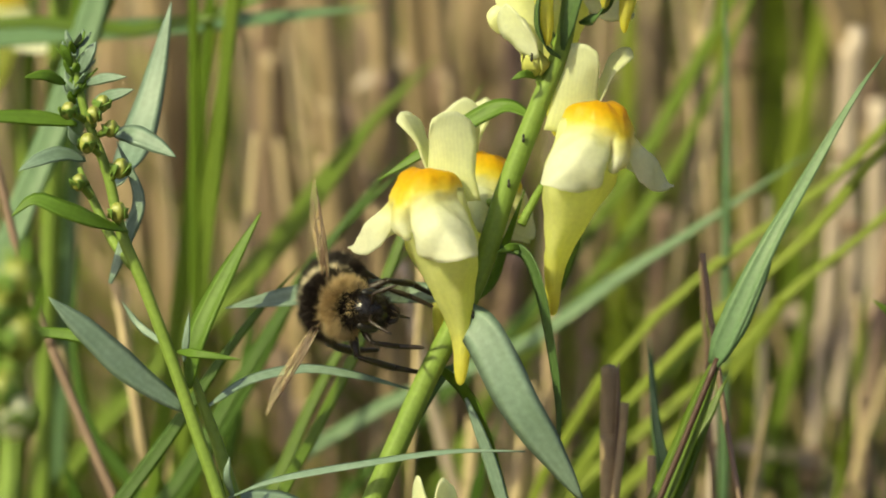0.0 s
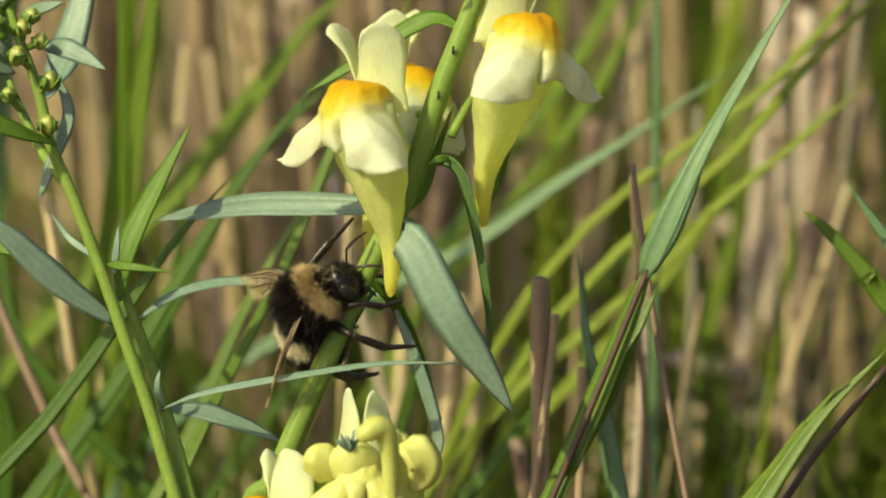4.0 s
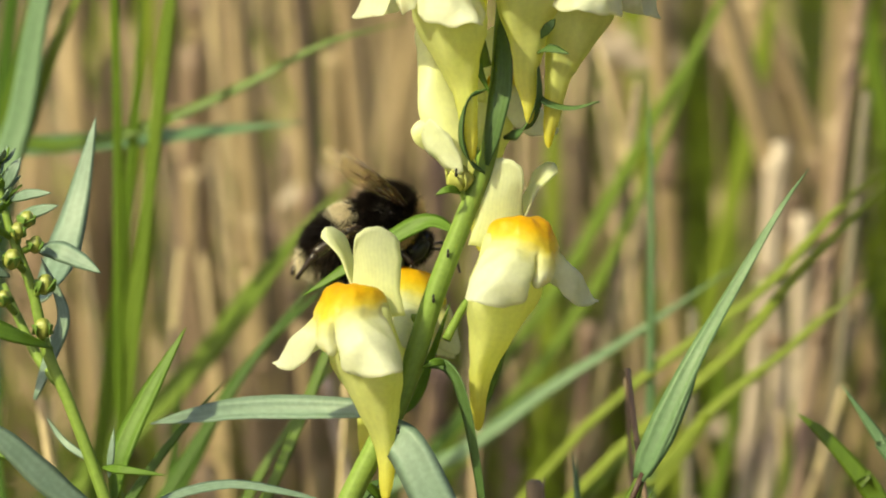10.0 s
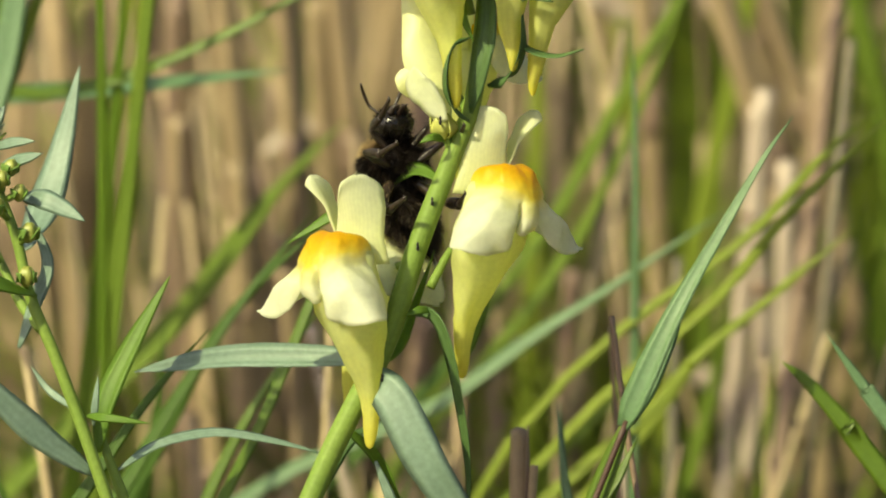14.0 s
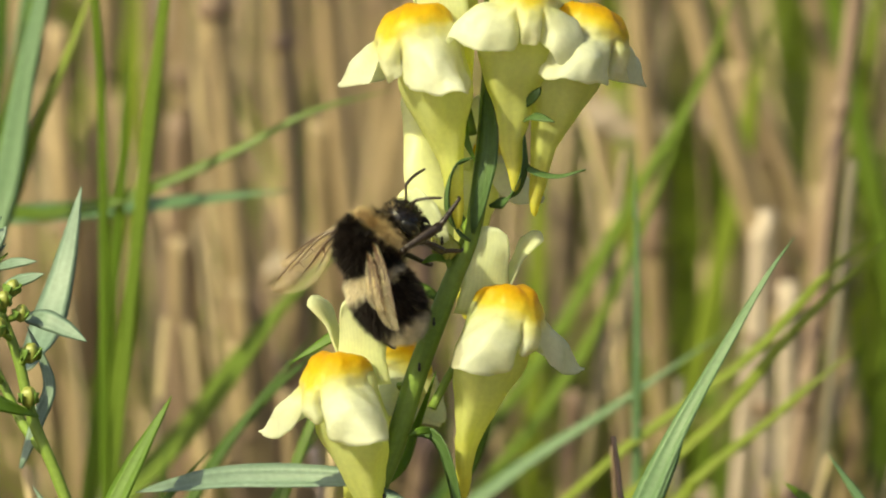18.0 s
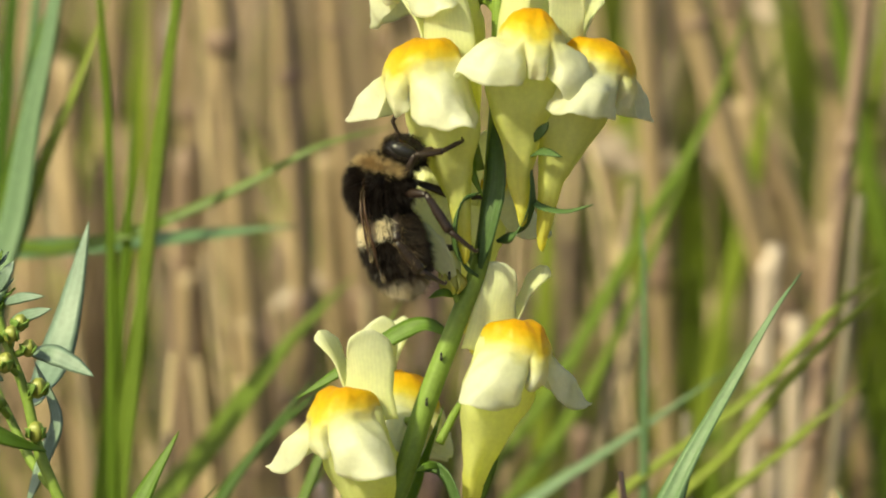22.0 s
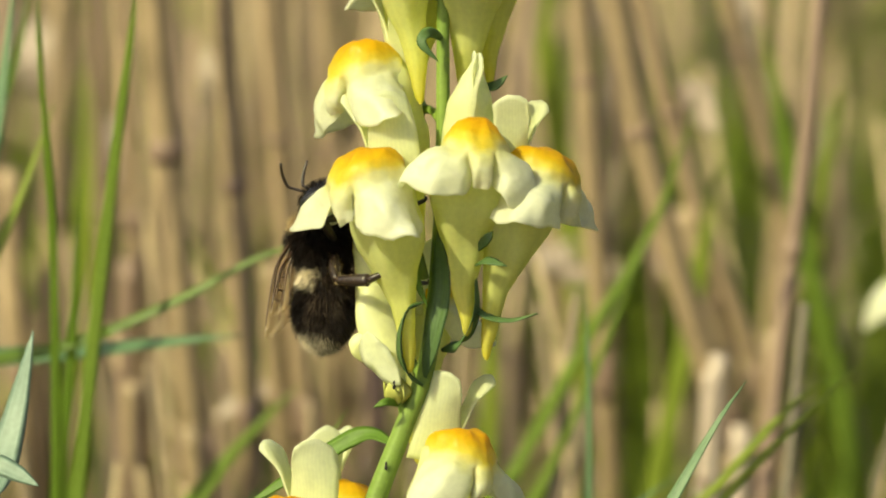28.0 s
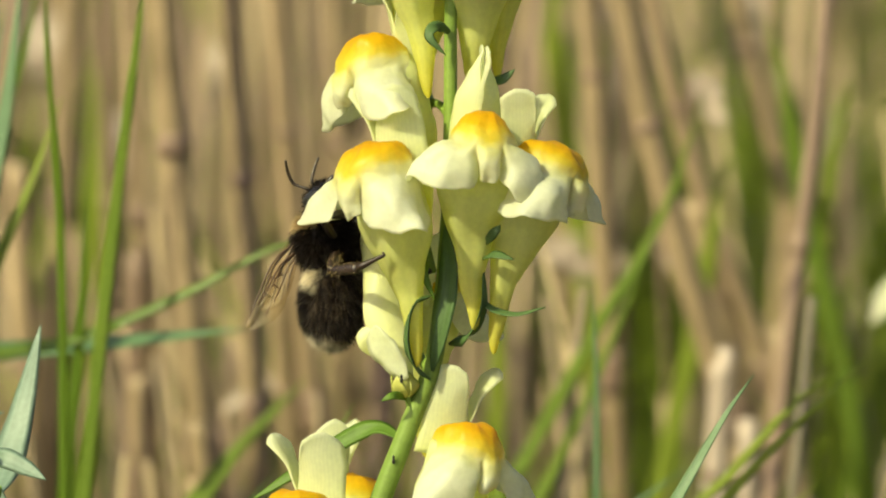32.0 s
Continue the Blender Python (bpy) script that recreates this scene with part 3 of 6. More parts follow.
def main_plant():
    foot = np.array((-0.0306, -0.0142, 0.1085))
    foot[2] = -0.004
    foot[0] -= 0.012
    plant = thing("toadflax", foot, "flowering yellow toadflax with pale yellow orange-lipped flowers on a leaning stem", "flower")
    path = [tuple(foot), (-0.0305, -0.021, 0.0909), (-0.0241, -0.011, 0.1472), (-0.0201, -0.0116, 0.1567), (-0.0121, -0.0068, 0.1747), (-0.0059, -0.0035, 0.1868), (-0.0024, -0.0008, 0.197), (0.001, 0.0015, 0.2055), (0.0036, 0.0032, 0.212), (0.0047, 0.0051, 0.219), (0.0052, 0.0067, 0.225), (0.0056, 0.0088, 0.2327), (0.0057, 0.0136, 0.2508), (0.006, 0.0172, 0.2641)]
    part("stem", tube(path, [1.5, 1.4, 1.35, 1.3, 1.25, 1.25, 1.2, 1.1, 1.0, 0.95, 0.9, 0.8, 0.7, 0.5], 70, 14), stem_green, plant)

    # flowers from the lowest to the top
    toadflax_flower(plant, (-0.0117, -0.0055, 0.2004), -44, 1.02, -3, 4, 1, 1.2, (-0.0059, -0.0035, 0.1868), "pale yellow flower with an orange palate, its lip turned sideways")
    toadflax_flower(plant, (-0.0047, 0.0085, 0.1982), 66, 0.98, 4, 4, 2, 0.9, (-0.0027, -0.0013, 0.1952))
    toadflax_flower(plant, (0.0080, -0.0003, 0.2067), 42, 1.02, 7, 3, 1, 1.2, (-0.0009, -0.0019, 0.1928), mirror=True)
    toadflax_flower(plant, (-0.0029, 0.0038, 0.2375), -46, 1.04, -2, 4, 4, 0.8, (0.0036, 0.0059, 0.222))
    young = part("young_flower", crumple(tube([(-0.0033, 0.0105, 0.2266), (-0.0029, 0.0095, 0.2235), (-0.0022, 0.0075, 0.2201), (-0.0016, 0.0060, 0.2169), (-0.0005, 0.0045, 0.2134), (0.0006, 0.0035, 0.2111), (0.0013, 0.0030, 0.2096)], [0.7, 1.2, 1.9, 2.35, 2.0, 1.3, 0.7], 30, 18, 0.8), 0.5, 260, 2.0), bud_petal, plant, "young pale flower that has not opened")
    part("lobe", crumple(ellipsoid((-0.0028, 0.0050, 0.2148), (1.7 * MM, 0.9 * MM, 1.6 * MM), 18, 12), 0.8, 300, 4.0), bud_petal, young)
    part("petal", ribbon([(0.0008, 0.0005, 0.2112), (-0.0008, 0.0010, 0.2134), (-0.0022, 0.0015, 0.2152), (-0.0027, 0.0020, 0.2170)], 3.4, OVAL, 0.4, (-0.5, -1.0, 0.2), wavy=0.1), petal, young)
    toadflax_flower(plant, (0.0045, 0.0165, 0.2192), 125, 0.85, 0, 0, 15, 0.9, (0.0033, 0.003, 0.2111))
    toadflax_flower(plant, (0.0094, 0.0038, 0.2411), 9, 1.02, 4, 2, 6, 1.2, (0.0052, 0.0067, 0.225), crest="hood")
    toadflax_flower(plant, (0.0170, 0.0068, 0.2368), 62, 1.0, 6, 4, 4, 1.2, (0.0055, 0.0072, 0.2268), crest="fork", mirror=True)
    toadflax_flower(plant, (-0.0033, 0.0148, 0.2473), -62, 1.05, -4, 6, 1, 1.3, (0.0056, 0.0104, 0.2387), mirror=True)
    toadflax_flower(plant, (-0.0015, 0.0145, 0.2658), -35, 1.05, -4, 2, 9, 1.0, (0.0057, 0.0139, 0.252))
    toadflax_flower(plant, (0.0113, 0.015, 0.2638), 30, 1.05, 4, 2, 10, 1.0, (0.0057, 0.0136, 0.2508))
    toadflax_flower(plant, (0.016, 0.0204, 0.2647), 70, 1.0, 5, 2, 11, 1.0, (0.0057, 0.0139, 0.252))
    toadflax_flower(plant, (0.0029, 0.024, 0.2588), 170, 1.0, 0, 2, 12, 1.0, (0.0057, 0.0139, 0.252))
    bud(plant, (0.0005, 0.0017, 0.2103), (0.0014, 0.0019, 0.207), 1.05, 31, green_bud)

    # leaves and bracts
    leaf(plant, [(-0.0074, -0.0065, 0.1835), (-0.0049, -0.009, 0.1819), (-0.0014, -0.0117, 0.1756), (0.0021, -0.0121, 0.1701), (0.0061, -0.0118, 0.1636)], 5.0, leaf_grey, face=(-0.5, -1, 0.5), fold=0.12, wavy=0.05, shape=((0, 0.75), (0.2, 0.95), (0.45, 1), (0.7, 0.8), (0.9, 0.4), (1, 0.02)))
    leaf(plant, [(-0.0036, -0.0017, 0.1898), (-0.0007, -0.0037, 0.1902), (0.0011, -0.0055, 0.1871), (0.0026, -0.0065, 0.1796), (0.0034, -0.0073, 0.1727), (0.003, -0.0079, 0.1667)], 1.9, leaf_dark, fold=0.4, face=(-1, -0.8, 0.2))
    leaf(plant, [(0.0002, 0.0031, 0.2037), (-0.0024, 0.0053, 0.2044), (-0.0056, 0.006, 0.2031), (-0.0116, 0.006, 0.1991), (-0.0169, 0.0061, 0.1956)], 2.3, leaf_green, face=(0.2, -0.8, 0.8), fold=0.3)
    leaf(plant, [(-0.0059, -0.0011, 0.1841), (-0.0116, 0.0018, 0.1836), (-0.0223, 0.0038, 0.1831), (-0.0286, 0.0036, 0.1824), (-0.0339, 0.0033, 0.1816)], 3.3, leaf_grey, face=(0, -0.75, 0.8), fold=0.7)
    leaf(plant, [(-0.0105, -0.003, 0.1773), (-0.0067, -0.003, 0.1734), (-0.0042, -0.0035, 0.1676), (-0.002, -0.0043, 0.1607)], 2.6, leaf_green, face=(-1, -0.6, 0.3))
    leaf(plant, [(-0.0155, -0.007, 0.1661), (-0.0111, -0.0009, 0.1734), (-0.0077, 0.0018, 0.1759)], 2.0, leaf_dark)
    leaf(plant, [(-0.007, -0.004, 0.1734), (-0.0045, -0.0057, 0.1673), (-0.0023, -0.0076, 0.16), (-0.0026, -0.0085, 0.1567)], 1.6, leaf_grey)
    leaf(plant, [(-0.0067, -0.0033, 0.1839), (-0.0042, 0.0003, 0.1855), (-0.0026, 0.0024, 0.1895), (-0.0004, 0.0049, 0.1953)], 1.2, leaf_green)
    leaf(plant, [(0.0014, 0.0002, 0.1816), (0.004, 0.0044, 0.1856), (0.0064, 0.0082, 0.1918)], 1.3, leaf_green)
    leaf(plant, [(0.0036, 0.0021, 0.2117), (0.0047, 0.0025, 0.217), (0.0055, 0.0038, 0.2218), (0.0052, 0.0054, 0.2279)], 2.8, leaf_dark, name="bract", face=(-0.6, -1, 0.1), fold=0.4, shape=OVAL)
    leaf(plant, [(0.0033, 0.0019, 0.2109), (0.0016, 0.0003, 0.2128), (0.0008, 0.0001, 0.2157), (0.0014, 0.001, 0.2193), (0.0036, 0.0023, 0.2203)], 1.9, leaf_dark, name="bract", face=(-1, -0.3, -0.2), fold=0.4)
    leaf(plant, [(0.0055, 0.0039, 0.2144), (0.0078, 0.0022, 0.2158), (0.0092, 0.002, 0.2191), (0.0092, 0.0032, 0.2236)], 2.0, leaf_dark, name="bract", face=(1, -0.5, 0.3), fold=0.4)
    leaf(plant, [(0.0086, 0.0043, 0.2198), (0.0102, 0.0019, 0.2188), (0.0129, -0.0002, 0.2187), (0.016, -0.0009, 0.2197)], 1.1, leaf_dark, name="bract", face=(0, -0.5, 1))
    leaf(plant, [(0.0027, 0.0057, 0.2252), (0.0027, 0.003, 0.2227), (0.0039, 0.0022, 0.2197)], 1.0, leaf_green, name="bract")
    leaf(plant, [(0.0092, 0.0024, 0.2244), (0.0104, 0.0006, 0.2253), (0.0126, -0.0006, 0.225)], 1.4, leaf_dark, name="bract", face=(0, -0.8, 1))
    leaf(plant, [(0.0092, 0.0028, 0.2259), (0.0104, 0.0012, 0.2276), (0.0111, 0.0014, 0.2285)], 1.2, leaf_dark, name="bract")
    leaf(plant, [(0.0058, 0.0127, 0.2475), (0.0042, 0.01, 0.249), (0.0033, 0.0087, 0.2481), (0.0052, 0.0082, 0.246)], 1.4, leaf_dark, name="bract", face=(-0.3, -1, 0.3))
    leaf(plant, [(0.0102, 0.0095, 0.2431), (0.0114, 0.0085, 0.2433), (0.0128, 0.0088, 0.2444)], 1.2, leaf_dark, name="bract")
    leaf(plant, [(-0.0006, -0.0026, 0.1904), (-0.0021, -0.0045, 0.1909), (-0.0037, -0.0047, 0.1903)], 1.0, leaf_green, name="bract")
    leaf(plant, [(-0.0059, -0.0034, 0.1874), (-0.0074, -0.0055, 0.1873), (-0.0077, -0.0066, 0.1831)], 1.0, leaf_green, name="bract")
    leaf(plant, [(0.001, 0.0023, 0.2085), (-0.0006, -0.0005, 0.2096), (-0.0021, -0.0007, 0.209)], 1.0, leaf_green, name="bract")
    return plant


main_plant()


def tiny_insects():
    for at, way in (((0.0002, -0.0001, 0.2114), 80), ((-0.0007, -0.0009, 0.2024), 40), ((-0.0023, -0.0023, 0.1976), 60), ((-0.0062, -0.0074, 0.184), 10)):
        ob = part("tiny_insect", joined([ellipsoid(np.array(at) + np.array((0, 0, 0.25 * MM)), (0.15 * MM, 0.16 * MM, 0.26 * MM), 8, 6), ellipsoid(np.array(at) - np.array((0, 0, 0.2 * MM)), (0.19 * MM, 0.18 * MM, 0.33 * MM), 8, 6)]), insect_black)
        tagged(ob, "tiny black beetle on the toadflax stem", "insect", "tiny beetles on the stem")


tiny_insects()

# ---- the lower flower head in front ----


def low_plant():
    foot = np.array((-0.0089, -0.0426, 0.0795))
    foot[2] = -0.004
    plant = thing("toadflax", foot, "short toadflax with a compact head of pale flowers and buds", "flower")
    part("stem", tube([tuple(foot), (-0.0089, -0.0346, 0.1094), (-0.011, -0.0247, 0.1466), (-0.011, -0.0207, 0.1615), (-0.0106, -0.0198, 0.1648)], [1.4, 1.3, 1.2, 0.9, 0.5], 40, 12), stem_green, plant)
    toadflax_flower(plant, (-0.0109, -0.0233, 0.1634), -8, 0.92, -2, -4, 25, 0.8, (-0.011, -0.0232, 0.152), "young pale flower with a closed lip", crest="pair", young=True)
    toadflax_flower(plant, (-0.0218, -0.0236, 0.1582), -62, 0.95, -14, -24, 22, 0.9, (-0.0113, -0.0237, 0.1502))
    for at, size in (((-0.0147, -0.0255, 0.1623), (1.9, 1.7, 2.3)), ((-0.0115, -0.0255, 0.1623), (3.1, 2.2, 2.9))):
        part("fold", crumple(ellipsoid(at, [q * MM for q in size], 22, 14), 0.9, 330, 3), lemon_petal, plant, "swollen fold of a closed lip")
    part("bud", tube([(-0.0066, -0.0289, 0.1538), (-0.0074, -0.0284, 0.1596), (-0.0076, -0.0278, 0.1638), (-0.008, -0.0276, 0.1664), (-0.009, -0.028, 0.1672), (-0.0102, -0.0287, 0.1665), (-0.0105, -0.0288, 0.1659)], [0.7, 0.8, 0.9, 1.25, 1.35, 1.05, 0.5], 30, 14), green_bud, plant, "hooked yellow-green flower bud")
    part("petal", ribbon([(-0.0081, -0.0169, 0.1641), (-0.0066, -0.0186, 0.1615), (-0.0057, -0.0196, 0.1579), (-0.0061, -0.0212, 0.1519)], 4.4, OVAL, 0.3, (0.4, -1, 0.3), wavy=0.1), lemon_petal, plant)
    part("petal", ribbon([(-0.0058, -0.0202, 0.1633), (-0.0047, -0.0214, 0.1627), (-0.0037, -0.0219, 0.1606), (-0.0051, -0.0217, 0.1578)], 4.2, ((0, 0.5), (0.25, 0.95), (0.6, 1.0), (0.85, 0.75), (1, 0.2)), 0.25, (0.5, -1, 0.3)), lemon_petal, plant)
    rng = np.random.default_rng(8)
    for i in range(9):
        a = np.array((-0.0118, -0.0272, 0.1642))
        b = a + np.array((rng.uniform(-1.9, 1.9), rng.uniform(-1, 1), rng.uniform(1.2, 2.6))) * MM
        leaf(plant, [tuple(a), tuple((a + b) / 2 + np.array((0, -0.3 * MM, 0))), tuple(b)], 0.5, leaf_grey, name="bract", n=6)
    return plant


low_plant()

# ---- the budding plant beside it ----


def budding_plant():
    foot = np.array((-0.0115, -0.0398, 0.0515))
    foot[2] = -0.004
    plant = thing("toadflax", foot, "budding grey-leaved toadflax shoot with narrow leaves", "plant")
    part("stem", tube([tuple(foot), (-0.019, -0.0228, 0.1149), (-0.029, -0.0144, 0.1463), (-0.0339, -0.0101, 0.1624), (-0.0367, -0.008, 0.1703), (-0.0395, -0.0059, 0.1781), (-0.0426, -0.0038, 0.186), (-0.0451, -0.0022, 0.1917), (-0.0467, -0.0005, 0.1981), (-0.0492, 0.0013, 0.2047), (-0.0506, 0.0029, 0.2107)], [1.3, 1.1, 0.9, 0.75, 0.72, 0.7, 0.68, 0.66, 0.6, 0.5, 0.3], 60, 12), stem_green, plant)
    part("side_stem", tube([(-0.024, -0.0172, 0.1321), (-0.0305, -0.0098, 0.1558), (-0.0343, -0.0056, 0.1676), (-0.0368, -0.0038, 0.1743), (-0.0381, -0.0017, 0.1782)], [1.2, 0.8, 0.7, 0.5, 0.3], 30, 10), stem_green, plant)
    part("side_stem", tube([(-0.0439, -0.0021, 0.1881), (-0.0462, 0.0014, 0.1898), (-0.0485, 0.0045, 0.1935), (-0.0502, 0.0074, 0.1966)], [0.7, 0.6, 0.5, 0.3], 20, 10), stem_green, plant)
    leaf(plant, [(-0.046, 0.0049, 0.1953), (-0.0444, 0.0117, 0.1974), (-0.0424, 0.0164, 0.2033), (-0.0403, 0.0199, 0.2126)], 4.3, leaf_grey, fold=0.15, face=(-0.4, -1, 0.2), shape=((0, 0.5), (0.2, 0.9), (0.45, 1), (0.75, 0.6), (0.92, 0.25), (1, 0.02)))
    leaf(plant, [(-0.0465, -0.0017, 0.1858), (-0.0446, -0.0004, 0.1909), (-0.0433, 0.0008, 0.1951), (-0.0459, 0.0034, 0.2009)], 1.8, leaf_grey)
    leaf(plant, [(-0.0461, 0.0016, 0.2022), (-0.0438, -0.0013, 0.2028), (-0.0413, -0.0026, 0.202), (-0.0389, -0.0039, 0.2009)], 2.5, leaf_grey, face=(0.1, -1, 0.5))
    leaf(plant, [(-0.0445, -0.0021, 0.192), (-0.0477, -0.0057, 0.194), (-0.0514, -0.0073, 0.1959), (-0.0545, -0.007, 0.1969), (-0.057, -0.0075, 0.1951)], 2.5, leaf_green, face=(0, -0.7, 0.8))
    leaf(plant, [(-0.0492, -0.0001, 0.1996), (-0.0516, -0.0019, 0.2007), (-0.054, -0.004, 0.2006), (-0.0563, -0.0053, 0.1997)], 2.3, leaf_grey, face=(0, -0.7, 0.8))
    leaf(plant, [(-0.0501, 0.0009, 0.2034), (-0.0535, 0.0001, 0.2042), (-0.0584, -0.0008, 0.2047), (-0.0609, -0.0009, 0.2045)], 1.9, leaf_green, face=(0, -0.9, 0.6))
    leaf(plant, [(-0.0483, 0.0016, 0.2059), (-0.046, -0.0002, 0.207), (-0.0436, -0.001, 0.2079)], 1.5, leaf_grey)
    leaf(plant, [(-0.0492, 0.0021, 0.2077), (-0.0469, 0.0003, 0.2088), (-0.0444, -0.0006, 0.2092)], 1.3, leaf_grey)
    leaf(plant, [(-0.0514, 0.0021, 0.2077), (-0.0535, 0.0004, 0.2091), (-0.0559, -0.0007, 0.2091)], 1.4, leaf_green)
    leaf(plant, [(-0.0498, 0.0024, 0.2089), (-0.0488, 0.0019, 0.211), (-0.0479, 0.0023, 0.2125)], 1.6, leaf_grey)
    leaf(plant, [(-0.0508, 0.0026, 0.2095), (-0.0513, 0.002, 0.2113), (-0.0519, 0.0022, 0.2122)], 1.2, leaf_green)
    leaf(plant, [(-0.0473, 0.0002, 0.2008), (-0.05, -0.0024, 0.2025), (-0.0509, -0.003, 0.2042)], 1.3, leaf_grey)
    leaf(plant, [(-0.0378, -0.0064, 0.1724), (-0.0438, -0.0081, 0.1774), (-0.049, -0.0088, 0.1826), (-0.053, -0.0089, 0.1863)], 3.5, leaf_grey, face=(-0.3, -0.7, 0.8), fold=0.2)
    leaf(plant, [(-0.0377, -0.0047, 0.1746), (-0.0368, -0.0033, 0.18), (-0.034, -0.0007, 0.1858), (-0.0298, 0.0023, 0.193)], 3.0, leaf_green, face=(-0.6, -1, 0.2), fold=0.35)
    leaf(plant, [(-0.0389, -0.0056, 0.1791), (-0.0366, -0.0085, 0.1797), (-0.0317, -0.0097, 0.1794)], 1.1, leaf_green)
    leaf(plant, [(-0.0395, -0.0055, 0.1794), (-0.0431, -0.002, 0.1809), (-0.0453, -0.0003, 0.1834)], 0.9, leaf_grey)
    leaf(plant, [(-0.0382, -0.0059, 0.1781), (-0.0379, -0.0062, 0.1808), (-0.0376, -0.0054, 0.1836)], 0.9, leaf_grey)
    leaf(plant, [(-0.0399, -0.0059, 0.1742), (-0.0475, -0.0015, 0.1788), (-0.0551, 0.0007, 0.1795), (-0.0608, 0.0006, 0.1789)], 1.5, leaf_green)
    leaf(plant, [(-0.0355, -0.0043, 0.1725), (-0.0312, -0.0016, 0.1746), (-0.025, -0.0003, 0.1756), (-0.0187, -0.0006, 0.1748), (-0.0127, -0.0009, 0.1733)], 1.7, leaf_grey, face=(0, -0.5, 1))
    leaf(plant, [(-0.0333, -0.0079, 0.1629), (-0.0282, -0.0112, 0.1659), (-0.0194, -0.0127, 0.1681), (-0.0088, -0.0132, 0.1699), (-0.0004, -0.0132, 0.17)], 1.4, leaf_grey, face=(0, -0.4, 1))
    leaf(plant, [(-0.0328, -0.0059, 0.1625), (-0.0284, -0.006, 0.1621), (-0.024, -0.0064, 0.1607), (-0.0193, -0.0069, 0.1588)], 2.9, leaf_grey, face=(0, -0.6, 1))
    leaf(plant, [(-0.0327, -0.0079, 0.1628), (-0.0334, -0.0092, 0.1658), (-0.0331, -0.0086, 0.1679)], 0.9, leaf_grey)
    buds = (((-0.0454, -0.0045, 0.1948), (-0.0456, -0.002, 0.1926)), ((-0.0487, -0.0035, 0.2024), (-0.0476, 0, 0.2002)), ((-0.0452, -0.0023, 0.1992), (-0.0464, -0.0007, 0.1975)), ((-0.0509, -0.0016, 0.2056), (-0.0492, 0.001, 0.2038)), ((-0.0462, -0.0021, 0.2037), (-0.0476, 0.0006, 0.2023)),
            ((-0.05, 0.0021, 0.1964), (-0.0488, 0.0037, 0.1943)), ((-0.0481, -0.0027, 0.2054), (-0.0483, 0.0009, 0.2032)), ((-0.0472, -0.0004, 0.2061), (-0.0486, 0.0013, 0.2047)))
    for i, (at, joint) in enumerate(buds):
        bud(plant, at, joint, 0.82 if i < 3 else 0.7, i)
    rng = np.random.default_rng(11)
    tip = np.array((-0.0504, 0.0027, 0.2101))
    for i in range(34):
        w, s = rng.uniform(0, 6.28), rng.uniform(0.5, 1.5)
        a = tip + np.array((0, 0, rng.uniform(-5.0, 2.0) * MM))
        b = a + np.array((math.cos(w) * 1.8 * s, math.sin(w) * 1.8 * s, 1.9)) * MM
        part("top_leaf", ribbon([a, (a + b) / 2 + np.array((math.cos(w), math.sin(w), 0)) * 0.3 * MM, b], 1.0, LANCE, 0.3, (math.cos(w), math.sin(w), 0.5), n=6), leaf_green if i % 2 else leaf_grey, plant)
    return plant


budding_plant()

# ---- grass blades and straws near the flowers ----


TUFTS = {}


def tuft(x, y):
    """The clump of grass to which a blade at that place belongs."""
    key = (round(x / 0.08), round(y / 0.08))
    if key not in TUFTS:
        TUFTS[key] = thing("grass_tuft", (key[0] * 0.08, key[1] * 0.08, 0), "loose tuft of long green grass blades in the stubble", "grass", "grass tufts round the flowers")
    return TUFTS[key]


def grass(points, width, mat=None, label="", **more):
    pts = down(points, more.pop("lean", 0.15))
    part("blade", ribbon(pts, width, more.pop("shape", GRASS), n=more.pop("n", 26), **more), mat or grass_green, tuft(pts[0][0], pts[0][1]), label)


def straw(points, radius, mat=None, label="cut dry straw stalk standing in the field", name="straw", knots=(14, 27)):
    pts = down(points, 0.05)
    line = curve_through(pts, 40)
    ob = thing(name, pts[0], label, "straw", "straw stalks behind the flowers")
    mat = mat or straw_mat
    part("stalk", tube(pts, [radius * 1.1, radius, radius * 0.96, radius * 0.93], 26, 10), mat, ob)
    for k in knots:
        part("joint", tube([line[k], line[k + 1]], [radius * 1.12, radius * 1.2, radius * 1.05], 4, 10), brown_stalk, ob)
    return ob


TEAL = "grey-green arching grass blade"
grass([(-0.0701, 0.0759, 0.1936), (-0.0527, 0.0763, 0.1948), (-0.0392, 0.0765, 0.1957), (-0.0271, 0.0768, 0.1969), (-0.0177, 0.0771, 0.1978)], 3.8, grass_teal, face=(0, -0.6, 1), label=TEAL)
red = straw([(0.0081, -0.0051, 0.1461), (0.0153, -0.0017, 0.1628), (0.021, 0.001, 0.1766)], 0.38, red_stalk, "dark red-brown grass stalk with a grey-green blade", "wild_grass", knots=())
part("blade", ribbon([(0.0074, -0.0046, 0.1442), (0.0125, -0.0021, 0.1554), (0.0169, 0.0001, 0.1656), (0.0212, 0.002, 0.1767)], 3.0, ((0, 0.9), (0.5, 1), (0.85, 0.8), (1, 0.3)), 0.5, (-0.6, -1, 0.1)), grass_green, red)
part("blade", ribbon([(0.0206, 0.0008, 0.1759), (0.0225, 0.001, 0.1804), (0.0266, 0.0032, 0.1889), (0.032, 0.0076, 0.1975), (0.0364, 0.0096, 0.2048), (0.0396, 0.0126, 0.2086)], 3.1, ((0, 0.5), (0.12, 0.95), (0.25, 1.0), (0.5, 0.55), (0.75, 0.25), (1, 0.02)), 0.5, (-0.6, -1, 0.1)), grass_teal, red)
